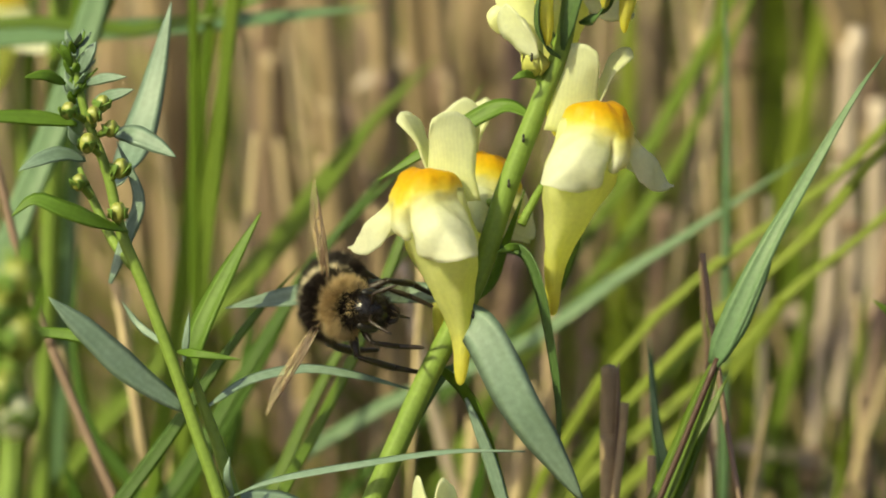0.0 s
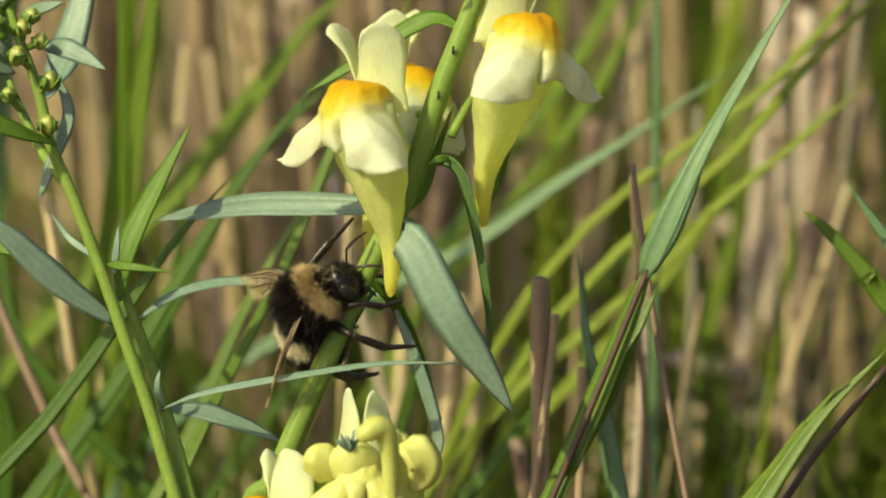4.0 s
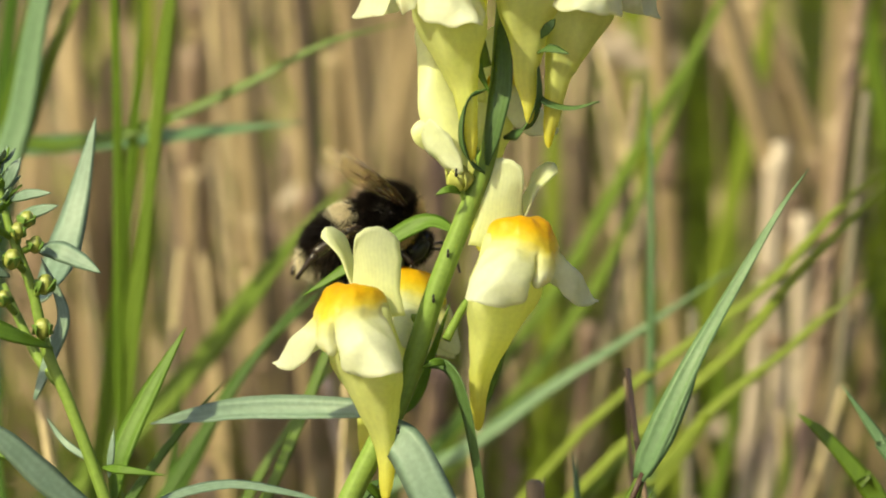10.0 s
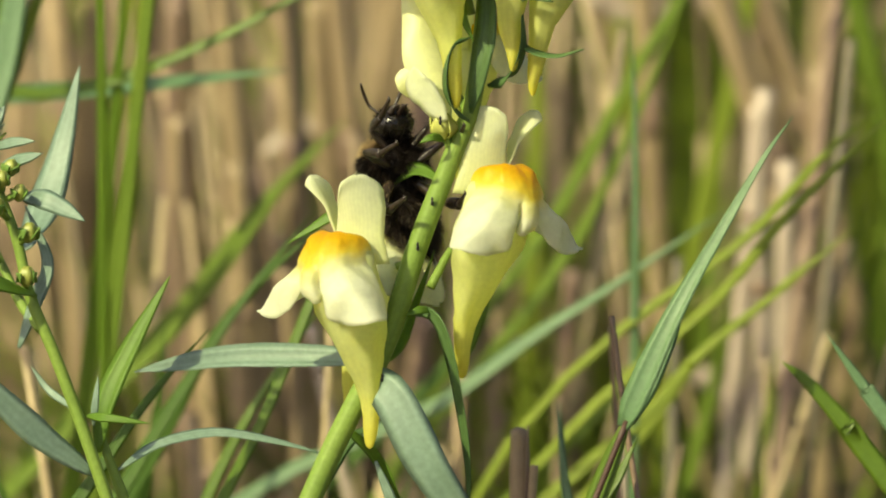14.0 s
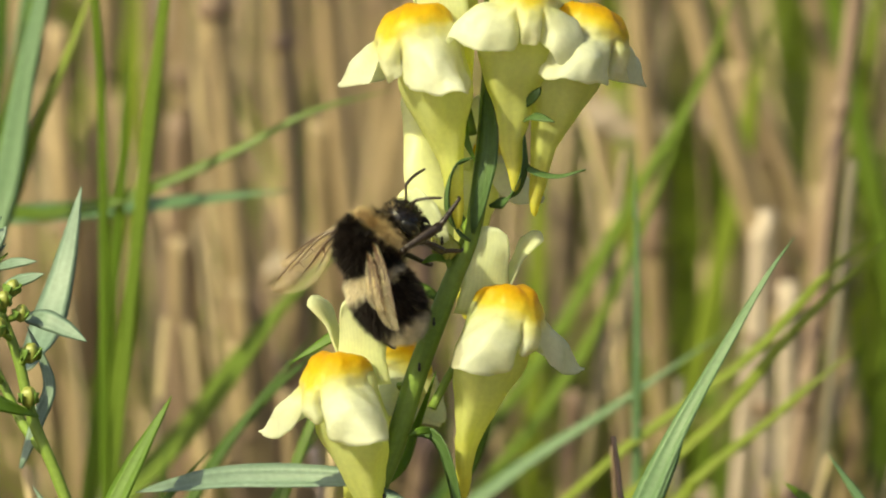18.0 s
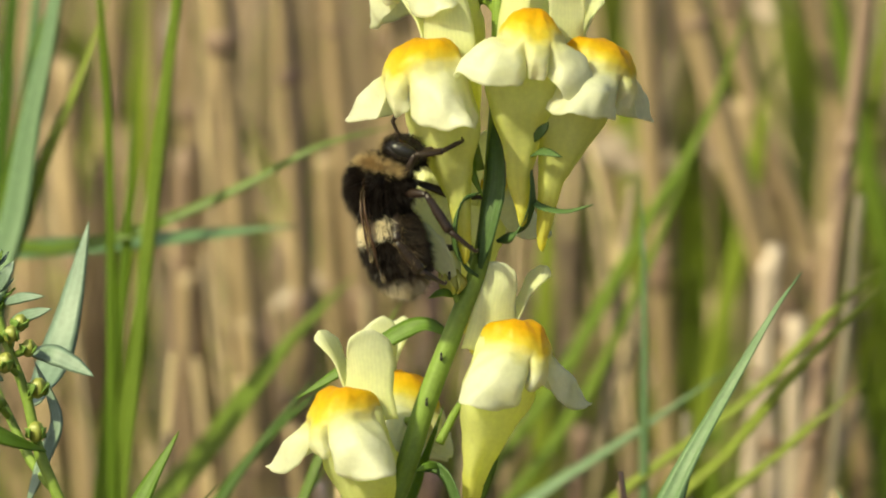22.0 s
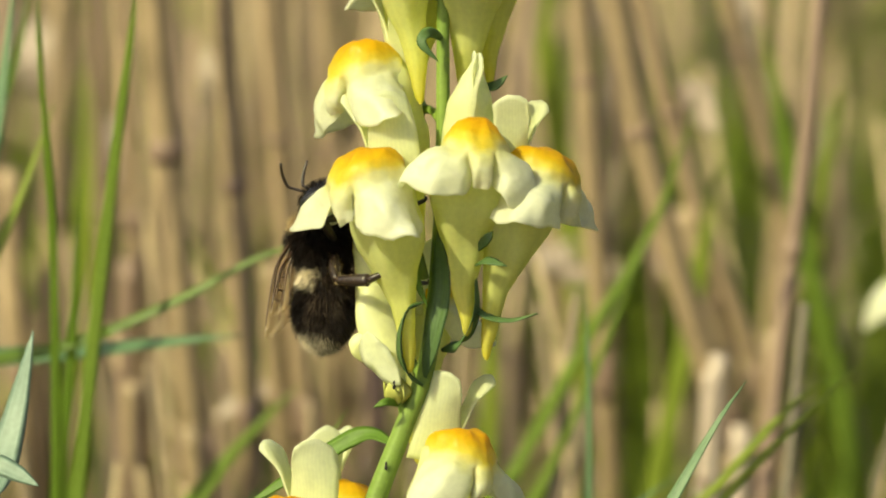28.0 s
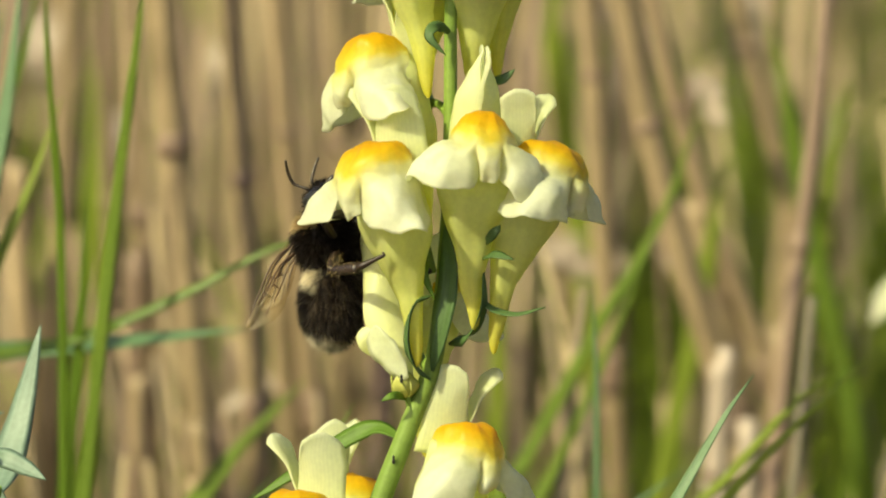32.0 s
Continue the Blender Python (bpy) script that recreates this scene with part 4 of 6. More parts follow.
part("blade", ribbon([(0.021, 0.0029, 0.1759), (0.0235, 0.005, 0.1799), (0.0261, 0.0076, 0.1857), (0.0272, 0.0096, 0.1894)], 2.6, GRASS, 0.3), grass_teal, red)
part("blade", ribbon([(0.0119, -0.003, 0.154), (0.0163, 0.0001, 0.1616), (0.0188, 0.0025, 0.1668), (0.0223, 0.0053, 0.1733)], 2.2, GRASS, 0.3), grass_green, red)
grass([(0.0495, 0.0121, 0.1678), (0.0463, 0.0132, 0.1721), (0.0418, 0.0146, 0.177), (0.0386, 0.0152, 0.1795)], 2.6, grass_green, lean=0.0)
grass([(0.0519, 0.0111, 0.172), (0.0481, 0.0125, 0.177), (0.0436, 0.0141, 0.1831)], 2.2, grass_teal, lean=0.0)
grass([(0.0314, -0.0039, 0.147), (0.0359, -0.0021, 0.1537), (0.0409, -0.0003, 0.1604), (0.0485, 0.0017, 0.1677)], 2.4, grass_green, lean=0.3)
straw([(0.0347, -0.0016, 0.1476), (0.0397, 0.0003, 0.1549), (0.0479, 0.003, 0.1647)], 0.42, red_stalk, "slanting reddish stalk of wild grass", "wild_grass", knots=())
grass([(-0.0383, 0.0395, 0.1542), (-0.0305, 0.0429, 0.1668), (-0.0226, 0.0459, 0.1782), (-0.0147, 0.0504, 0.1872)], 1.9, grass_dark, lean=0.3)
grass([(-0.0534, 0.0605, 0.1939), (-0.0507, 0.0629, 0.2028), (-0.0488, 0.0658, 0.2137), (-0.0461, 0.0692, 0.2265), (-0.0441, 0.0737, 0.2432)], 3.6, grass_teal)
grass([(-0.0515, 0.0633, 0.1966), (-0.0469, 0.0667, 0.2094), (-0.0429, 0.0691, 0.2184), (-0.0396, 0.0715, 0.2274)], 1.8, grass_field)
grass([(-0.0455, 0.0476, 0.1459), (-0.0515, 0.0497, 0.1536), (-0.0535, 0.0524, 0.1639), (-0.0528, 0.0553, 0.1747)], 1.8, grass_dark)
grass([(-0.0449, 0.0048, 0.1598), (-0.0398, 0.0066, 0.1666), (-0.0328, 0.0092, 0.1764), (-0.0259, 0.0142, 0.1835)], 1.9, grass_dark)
grass([(-0.0297, 0.0285, 0.1519), (-0.0245, 0.0315, 0.1632), (-0.0193, 0.0339, 0.1719), (-0.0116, 0.0416, 0.1813)], 1.6, grass_green, lean=0.3)
grass([(-0.0191, 0.0236, 0.1722), (-0.014, 0.0318, 0.1833), (-0.0089, 0.0373, 0.1925), (-0.005, 0.041, 0.1983)], 1.4, grass_green, lean=0.3)
STUB = straw([(0.0091, 0.0094, 0.1578), (0.009, 0.0114, 0.1651), (0.0091, 0.0132, 0.172)], 1.05, None, "short cut straw stub with a hollow end", knots=(9,))
part("hollow", tube([(0.0091, 0.0132, 0.1719), (0.0091, 0.0132, 0.1721)], [0.7, 0.66], 2, 10), brown_stalk, STUB)
part("torn_side", ribbon([(0.0099, 0.0088, 0.1593), (0.01, 0.0104, 0.1654), (0.0101, 0.0124, 0.1728)], 0.9, GRASS, 0.3, (0.8, -1, 0)), brown_stalk, STUB)
straw([(0.0097, 0.0075, 0.1583), (0.0104, 0.009, 0.1639), (0.0108, 0.0102, 0.1687)], 0.5, knots=())
straw([(0.0135, 0.0028, 0.1488), (0.0137, 0.0045, 0.1549), (0.0138, 0.0068, 0.1635)], 0.55, knots=())
grass([(0.0183, 0.0048, 0.1482), (0.0167, 0.0071, 0.1568), (0.0145, 0.0094, 0.1654), (0.0133, 0.0141, 0.1753)], 2.0, grass_teal)
straw([(0.0218, 0.0063, 0.1694), (0.0203, 0.0089, 0.1793), (0.0194, 0.0108, 0.186)], 0.35, brown_stalk, "thin dry brown grass stem")
straw([(0.0464, 0.1164, 0.1708), (0.0485, 0.1211, 0.1883), (0.0513, 0.1267, 0.2093), (0.0538, 0.1334, 0.2343)], 1.1, brown_stalk, "tall dry brown stalk")
PALE_STALK = "bleached pale dry stalk standing in the grass"
straw([(-0.0479, 0.0285, 0.1519), (-0.0531, 0.0317, 0.1638), (-0.0583, 0.0352, 0.177), (-0.0622, 0.0393, 0.192)], 0.55, brown_stalk, "thin slanting straw stalk")



def scrap(points, width):
    """A withered pale leaf that hangs on a thin dry stalk."""
    a = np.array(points[0])
    foot = (a[0] + 0.006, a[1] + 0.01, -0.003)
    ob = thing("dead_leaf", foot, "withered pale leaf on a thin dry stalk in the stubble", "dead leaf", "withered leaves in the stubble")
    part("stalk", tube([foot, (a[0] + 0.004, a[1] + 0.006, a[2] * 0.6), points[0]], [0.5, 0.4, 0.35], 14, 7), brown_stalk, ob)
    part("leaf", ribbon(points, width, OVAL, 0.5, (-0.3, -1.0, 0.5), twist=0.8, wavy=0.25), pale_straw, ob)


# ---- stubble straws and soft blades behind the flowers ----
# the two tall blades and the slanting blade beside the budding shoot
grass([(-0.0408, 0.0700, 0.1973), (-0.0331, 0.0700, 0.2002), (-0.0237, 0.0700, 0.2046), (-0.0151, 0.0700, 0.2092), (-0.0054, 0.0700, 0.2119)], 1.5, grass_green)
grass([(-0.0405, 0.0700, 0.1732), (-0.0377, 0.0700, 0.1995), (-0.0366, 0.0700, 0.2186)], 2.1, grass_green)
grass([(-0.0382, 0.0600, 0.1714), (-0.0336, 0.0600, 0.2125), (-0.0307, 0.0600, 0.2344), (-0.0294, 0.0600, 0.2445)], 1.9, grass_bright)
grass([(-0.0395, 0.0600, 0.1714), (-0.0395, 0.0600, 0.2125), (-0.0408, 0.0600, 0.2344), (-0.0410, 0.0600, 0.2445)], 1.3, grass_green)
straw([(-0.0256, 0.1400, 0.1742), (-0.0276, 0.1400, 0.1962), (-0.0292, 0.1400, 0.2180), (-0.0304, 0.1400, 0.2339)], 2.00, straw_field)
straw([(-0.0186, 0.1500, 0.1761), (-0.0194, 0.1500, 0.1924), (-0.0206, 0.1500, 0.2086), (-0.0219, 0.1500, 0.2319)], 1.59, straw_field)
straw([(-0.0135, 0.1600, 0.1915), (-0.0146, 0.1600, 0.2063), (-0.0161, 0.1600, 0.2298)], 1.60, straw_mat)
straw([(-0.0326, 0.1700, 0.1665), (-0.0337, 0.1700, 0.1966), (-0.0348, 0.1700, 0.2263)], 1.17, straw_mat)
straw([(-0.0370, 0.1800, 0.1716), (-0.0379, 0.1800, 0.1943), (-0.0385, 0.1800, 0.2243)], 0.96, brown_stalk)
straw([(0.0257, 0.1700, 0.1943), (0.0247, 0.1700, 0.2115), (0.0235, 0.1700, 0.2278)], 1.54, straw_field)
straw([(0.0349, 0.1500, 0.1924), (0.0307, 0.1500, 0.2100), (0.0268, 0.1500, 0.2319)], 1.87, straw_field)
straw([(0.0392, 0.1700, 0.1921), (0.0350, 0.1700, 0.2070), (0.0309, 0.1700, 0.2263)], 1.39, straw_mat)
straw([(0.0481, 0.1800, 0.1988), (0.0446, 0.1800, 0.2123), (0.0418, 0.1800, 0.2243)], 1.55, straw_field)
straw([(0.0516, 0.2000, 0.1804), (0.0506, 0.2000, 0.1973), (0.0487, 0.2000, 0.2171)], 1.13, straw_mat)
straw([(-0.0453, 0.2000, 0.1666), (-0.0445, 0.2000, 0.1897), (-0.0426, 0.2000, 0.2187)], 1.51, straw_field)
straw([(-0.0074, 0.2000, 0.1743), (-0.0084, 0.2000, 0.1973), (-0.0091, 0.2000, 0.2187)], 1.28, straw_field)
straw([(-0.0474, 0.1600, 0.1556), (-0.0482, 0.1600, 0.1766), (-0.0489, 0.1600, 0.1989)], 1.45, straw_field)
straw([(-0.0335, 0.1600, 0.1473), (-0.0342, 0.1600, 0.1646), (-0.0337, 0.1600, 0.1871)], 1.31, brown_stalk)
straw([(-0.0243, 0.1300, 0.1408), (-0.0245, 0.1300, 0.1556), (-0.0250, 0.1300, 0.1651)], 1.91, straw_field)
straw([(-0.0132, 0.1600, 0.1578), (-0.0148, 0.1600, 0.1714), (-0.0156, 0.1600, 0.1863)], 1.53, straw_field)
straw([(-0.0178, 0.1200, 0.1407), (-0.0184, 0.1200, 0.1525), (-0.0193, 0.1200, 0.1613)], 1.05, straw_mat)
straw([(-0.0129, 0.0900, 0.1495), (-0.0144, 0.0900, 0.1567), (-0.0154, 0.0900, 0.1624)], 0.75, pale_straw)
straw([(-0.0097, 0.1700, 0.1261), (-0.0100, 0.1700, 0.1384), (-0.0111, 0.1700, 0.1506)], 1.25, straw_field)
straw([(0.0432, 0.1700, 0.1688), (0.0405, 0.1700, 0.1808), (0.0380, 0.1700, 0.1913)], 1.91, straw_field)
straw([(0.0395, 0.1300, 0.1377), (0.0408, 0.1300, 0.1496), (0.0400, 0.1300, 0.1658), (0.0409, 0.1300, 0.1819)], 1.2, pale_straw, PALE_STALK)
straw([(0.0457, 0.1500, 0.1273), (0.0476, 0.1500, 0.1545), (0.0487, 0.1500, 0.1798)], 1.37, straw_mat)
straw([(0.0161, 0.1400, 0.1378), (0.0164, 0.1400, 0.1468), (0.0173, 0.1400, 0.1557)], 1.43, brown_stalk)
straw([(0.0382, 0.1300, 0.1528), (0.0393, 0.1300, 0.1683), (0.0400, 0.1300, 0.1799)], 1.2, pale_straw, PALE_STALK)
straw([(0.0431, 0.1400, 0.1178), (0.0439, 0.1400, 0.1478), (0.0441, 0.1400, 0.1700)], 1.43, pale_straw, PALE_STALK)
straw([(-0.0312, 0.1400, 0.1551), (-0.0321, 0.1400, 0.1655), (-0.0325, 0.1400, 0.1758)], 2.00, straw_field)
straw([(-0.0232, 0.1300, 0.1460), (-0.0242, 0.1300, 0.1593), (-0.0253, 0.1300, 0.1725)], 1.42, straw_field)
straw([(-0.0202, 0.1500, 0.1388), (-0.0198, 0.1500, 0.1479), (-0.0203, 0.1500, 0.1576)], 1.08, straw_mat)
straw([(-0.0033, 0.1300, 0.1387), (-0.0025, 0.1300, 0.1461), (-0.0016, 0.1300, 0.1527)], 1.63, brown_stalk)
straw([(0.0210, 0.0500, 0.1385), (0.0217, 0.0500, 0.1538), (0.0213, 0.0500, 0.1593)], 0.53, pale_straw)
straw([(0.0208, 0.0300, 0.1598), (0.0202, 0.0300, 0.1706), (0.0197, 0.0300, 0.1794)], 0.29, brown_stalk)
straw([(-0.0478, 0.0850, 0.1259), (-0.0532, 0.0850, 0.1396), (-0.0571, 0.0850, 0.1531)], 0.50, straw_mat, knots=())
straw([(0.0076, 0.0400, 0.1389), (0.0070, 0.0400, 0.1423), (0.0066, 0.0400, 0.1447)], 0.95, brown_stalk)
grass([(0.0165, 0.1100, 0.1748), (0.0240, 0.1100, 0.1891), (0.0323, 0.1100, 0.2041), (0.0373, 0.1100, 0.2196)], 1.9, grass_bright)
grass([(0.0526, 0.1600, 0.1900), (0.0495, 0.1600, 0.2063), (0.0473, 0.1600, 0.2188)], 3.3, grass_bright)
grass([(0.0379, 0.1600, 0.1766), (0.0402, 0.1600, 0.1900), (0.0420, 0.1600, 0.2004)], 2.9, grass_field)
grass([(0.0213, 0.2000, 0.1989), (0.0203, 0.2000, 0.2080), (0.0206, 0.2000, 0.2171)], 3.8, grass_field)
grass([(-0.0413, 0.2000, 0.1727), (-0.0400, 0.2000, 0.1928), (-0.0393, 0.2000, 0.2080)], 3.8, grass_field)
grass([(-0.0103, 0.1600, 0.1540), (-0.0119, 0.1600, 0.1691), (-0.0147, 0.1600, 0.1826)], 2.2, grass_field)
grass([(0.0543, 0.1800, 0.1776), (0.0564, 0.1800, 0.1943), (0.0585, 0.1800, 0.2056)], 3.0, grass_field)
grass([(0.0383, 0.0600, 0.1838), (0.0455, 0.0600, 0.1921), (0.0532, 0.0600, 0.1989)], 1.3, grass_field)
grass([(0.0124, 0.1500, 0.1672), (0.0127, 0.1500, 0.1791), (0.0134, 0.1500, 0.1850)], 2.5, grass_field)
grass([(0.0253, 0.0600, 0.1610), (0.0306, 0.0600, 0.1673), (0.0405, 0.0600, 0.1756), (0.0497, 0.0600, 0.1838)], 1.6, grass_field)
grass([(0.0342, 0.0500, 0.1790), (0.0400, 0.0500, 0.1865), (0.0478, 0.0500, 0.1946), (0.0555, 0.0500, 0.2021)], 1.4, grass_field)
grass([(0.0231, 0.0600, 0.1652), (0.0231, 0.0600, 0.1928), (0.0224, 0.0600, 0.2091)], 1.2, grass_teal)
grass([(0.0124, 0.1000, 0.1638), (0.0186, 0.1000, 0.1738), (0.0254, 0.1000, 0.1895), (0.0308, 0.1000, 0.2036)], 1.7, grass_bright)
grass([(-0.0298, 0.1000, 0.1639), (-0.0235, 0.1000, 0.1725), (-0.0173, 0.1000, 0.1796), (-0.0111, 0.1000, 0.1860)], 2.3, grass_bright)
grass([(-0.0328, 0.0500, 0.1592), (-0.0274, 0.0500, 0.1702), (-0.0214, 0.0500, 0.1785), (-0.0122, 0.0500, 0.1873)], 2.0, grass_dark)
grass([(-0.0302, 0.0800, 0.1667), (-0.0234, 0.0800, 0.1758), (-0.0166, 0.0800, 0.1856)], 1.8, grass_bright)
grass([(-0.0406, 0.1000, 0.1589), (-0.0397, 0.1000, 0.1739), (-0.0403, 0.1000, 0.1875)], 1.7, grass_bright)
grass([(0.0246, 0.1000, 0.1547), (0.0307, 0.1000, 0.1633), (0.0389, 0.1000, 0.1734)], 2.2, grass_bright)
grass([(0.0233, 0.0700, 0.1534), (0.0313, 0.0700, 0.1647), (0.0373, 0.0700, 0.1696), (0.0452, 0.0700, 0.1779)], 1.7, grass_field)
grass([(0.0030, 0.0700, 0.1604), (0.0111, 0.0700, 0.1667), (0.0205, 0.0700, 0.1730), (0.0345, 0.0700, 0.1828)], 1.9, grass_teal)
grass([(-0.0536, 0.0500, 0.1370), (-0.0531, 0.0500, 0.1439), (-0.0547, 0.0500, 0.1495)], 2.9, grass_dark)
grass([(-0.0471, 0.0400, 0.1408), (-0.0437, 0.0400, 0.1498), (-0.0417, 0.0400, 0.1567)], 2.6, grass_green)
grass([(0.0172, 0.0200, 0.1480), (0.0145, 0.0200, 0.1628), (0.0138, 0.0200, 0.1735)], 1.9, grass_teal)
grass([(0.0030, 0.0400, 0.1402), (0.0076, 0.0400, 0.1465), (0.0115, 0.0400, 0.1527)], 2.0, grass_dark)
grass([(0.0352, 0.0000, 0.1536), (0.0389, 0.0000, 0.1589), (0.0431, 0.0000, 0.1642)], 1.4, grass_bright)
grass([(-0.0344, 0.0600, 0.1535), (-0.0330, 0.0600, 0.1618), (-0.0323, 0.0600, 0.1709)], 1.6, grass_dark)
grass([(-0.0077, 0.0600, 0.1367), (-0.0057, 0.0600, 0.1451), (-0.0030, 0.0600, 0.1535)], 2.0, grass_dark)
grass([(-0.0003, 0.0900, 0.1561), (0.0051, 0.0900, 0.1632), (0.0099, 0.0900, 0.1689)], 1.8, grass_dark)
scrap([(0.0374, 0.1700, 0.2080), (0.0394, 0.1700, 0.2062), (0.0408, 0.1700, 0.2034), (0.0415, 0.1700, 0.2009)], 4.4)
scrap([(0.0334, 0.1700, 0.1894), (0.0345, 0.1700, 0.1876), (0.0349, 0.1700, 0.1847), (0.0348, 0.1700, 0.1820)], 4.4)
scrap([(0.0168, 0.1800, 0.1833), (0.0207, 0.1800, 0.1825), (0.0240, 0.1800, 0.1806), (0.0262, 0.1800, 0.1788)], 4.1)
scrap([(0.0205, 0.2000, 0.1784), (0.0246, 0.2000, 0.1779), (0.0280, 0.2000, 0.1763), (0.0304, 0.2000, 0.1747)], 4.5)
scrap([(0.0170, 0.1700, 0.1473), (0.0182, 0.1700, 0.1461), (0.0190, 0.1700, 0.1438), (0.0190, 0.1700, 0.1416)], 3.7)
scrap([(-0.0227, 0.1600, 0.1661), (-0.0195, 0.1600, 0.1684), (-0.0169, 0.1600, 0.1697), (-0.0152, 0.1600, 0.1706)], 2.2)
scrap([(0.0311, 0.1600, 0.1370), (0.0339, 0.1600, 0.1364), (0.0362, 0.1600, 0.1347), (0.0375, 0.1600, 0.1331)], 2.9)
scrap([(0.0246, 0.1200, 0.1302), (0.0296, 0.1200, 0.1302), (0.0340, 0.1200, 0.1291), (0.0372, 0.1200, 0.1279)], 2.4)
scrap([(0.0355, 0.1300, 0.1221), (0.0371, 0.1300, 0.1198), (0.0381, 0.1300, 0.1166), (0.0385, 0.1300, 0.1136)], 2.8)
scrap([(-0.0327, 0.1500, 0.1328), (-0.0303, 0.1500, 0.1325), (-0.0286, 0.1500, 0.1311), (-0.0276, 0.1500, 0.1297)], 2.6)
scrap([(0.0095, 0.1600, 0.1522), (0.0113, 0.1600, 0.1507), (0.0126, 0.1600, 0.1481), (0.0131, 0.1600, 0.1457)], 2.6)

grass([(-0.0515, 0.0900, 0.2039), (-0.0486, 0.0900, 0.2172), (-0.0451, 0.0900, 0.2276), (-0.0426, 0.0900, 0.2400)], 1.8, grass_green)
grass([(-0.0512, 0.1000, 0.2043), (-0.0493, 0.1000, 0.2226), (-0.0474, 0.1000, 0.2323)], 1.9, grass_teal)
grass([(-0.0554, 0.1200, 0.1938), (-0.0534, 0.1200, 0.2153), (-0.0508, 0.1200, 0.2352)], 2.6, grass_dark)
grass([(-0.0432, 0.2400, 0.1709), (-0.0419, 0.2400, 0.1884), (-0.0395, 0.2400, 0.2089)], 2.2, grass_dark)

grass([(0.0557, 0.1800, 0.1355), (0.0542, 0.1800, 0.1524), (0.0524, 0.1800, 0.1670)], 2.6, grass_bright)
grass([(0.0597, 0.2000, 0.1361), (0.0605, 0.2000, 0.1564), (0.0584, 0.2000, 0.1766)], 3.0, grass_bright)
grass([(0.0346, 0.1700, 0.1383), (0.0363, 0.1700, 0.1505), (0.0374, 0.1700, 0.1619)], 2.2, grass_bright)
grass([(0.0315, 0.1200, 0.1343), (0.0349, 0.1200, 0.1490), (0.0362, 0.1200, 0.1629)], 2.0, grass_bright)
grass([(0.0404, 0.1300, 0.1313), (0.0438, 0.1300, 0.1454), (0.0465, 0.1300, 0.1550)], 2.2, grass_bright)

# ---- blurred flowers further back ----


def far_flower(at, heading, depth_label, size=1.0):
    foot = np.array(at)
    foot[2] = -0.004
    plant = thing("toadflax", foot, depth_label, "flower", "toadflax further back")
    part("stem", tube([tuple(foot), (at[0], at[1], at[2] * 0.5), (at[0] + 0.004, at[1] + 0.004, at[2])], [1.3, 1.2, 0.9], 16, 8), stem_green, plant)
    toadflax_flower(plant, at, heading, size, 0, 0, 40, 1.0)


far_flower((-0.0645, 0.0972, 0.1958), 120, "yellow toadflax flower standing further back")
far_flower((-0.0594, 0.0789, 0.2241), 60, "yellow toadflax with an orange lip further back")
far_flower((0.0698, 0.1500, 0.1925), -20, "pale toadflax flower among the grass", 1.2)


def near_shoot():
    """A budding shoot that stands well in front of the others."""
    foot = np.array((-0.0537, -0.1128, 0.1267))
    foot[2] = -0.004
    plant = thing("toadflax", foot, "pale green budding shoot close to the viewer", "plant")
    part("stem", tube([tuple(foot), (-0.0531, -0.1025, 0.1651), (-0.0522, -0.0946, 0.1946), (-0.0527, -0.0911, 0.2078), (-0.0524, -0.0893, 0.2144)], [1.3, 1.2, 0.9, 0.7, 0.4], 30, 10), stem_green, plant)
    for i, (at, joint) in enumerate((((-0.0515, -0.0957, 0.1985), (-0.0523, -0.0942, 0.1963)), ((-0.0532, -0.0951, 0.2007), (-0.0524, -0.0937, 0.1979)), ((-0.0512, -0.0936, 0.2062), (-0.0525, -0.0923, 0.2034)), ((-0.0535, -0.093, 0.2084), (-0.0526, -0.0917, 0.2056)), ((-0.0515, -0.0921, 0.2116), (-0.0526, -0.0908, 0.2089)))):
        bud(plant, at, joint, 1.6, 60 + i, petal if i == 0 else None)
    for pts in ([(-0.0524, -0.0917, 0.2056), (-0.0498, -0.093, 0.2084), (-0.0485, -0.0941, 0.2122)], [(-0.0526, -0.0924, 0.2029), (-0.0549, -0.0936, 0.2062), (-0.056, -0.0927, 0.2094)], [(-0.0526, -0.0905, 0.21), (-0.0509, -0.0917, 0.2133), (-0.0506, -0.091, 0.216)]):
        leaf(plant, pts, 2.0, leaf_green)


near_shoot()

# ---- the field behind: stubble, grass and litter ----


def fast_blade(rng, foot, height, lean, width, verts, faces, bend=0.3):
    w = rng.uniform(0, 6.28)
    side = np.array((math.cos(w), math.sin(w), 0))
    lead = np.array((lean[0], lean[1], 0.0))
    o = len(verts)
    for i in range(6):
        s = i / 5
        c = foot + np.array((0, 0, height * s * (1 - 0.25 * bend * s))) + lead * height * (s ** 1.8)
        wd = width * (1 - s ** 3) * 0.5 + 0.0001
        verts.append(c + side * wd)
        verts.append(c - side * wd)
        verts.append(c + np.array((-side[1], side[0], 0)) * wd * 0.35)
    for i in range(5):
        a = o + i * 3
        for p, q in ((0, 2), (2, 1), (1, 0)):
            faces.append((a + p, a + q, a + 3 + q, a + 3 + p))


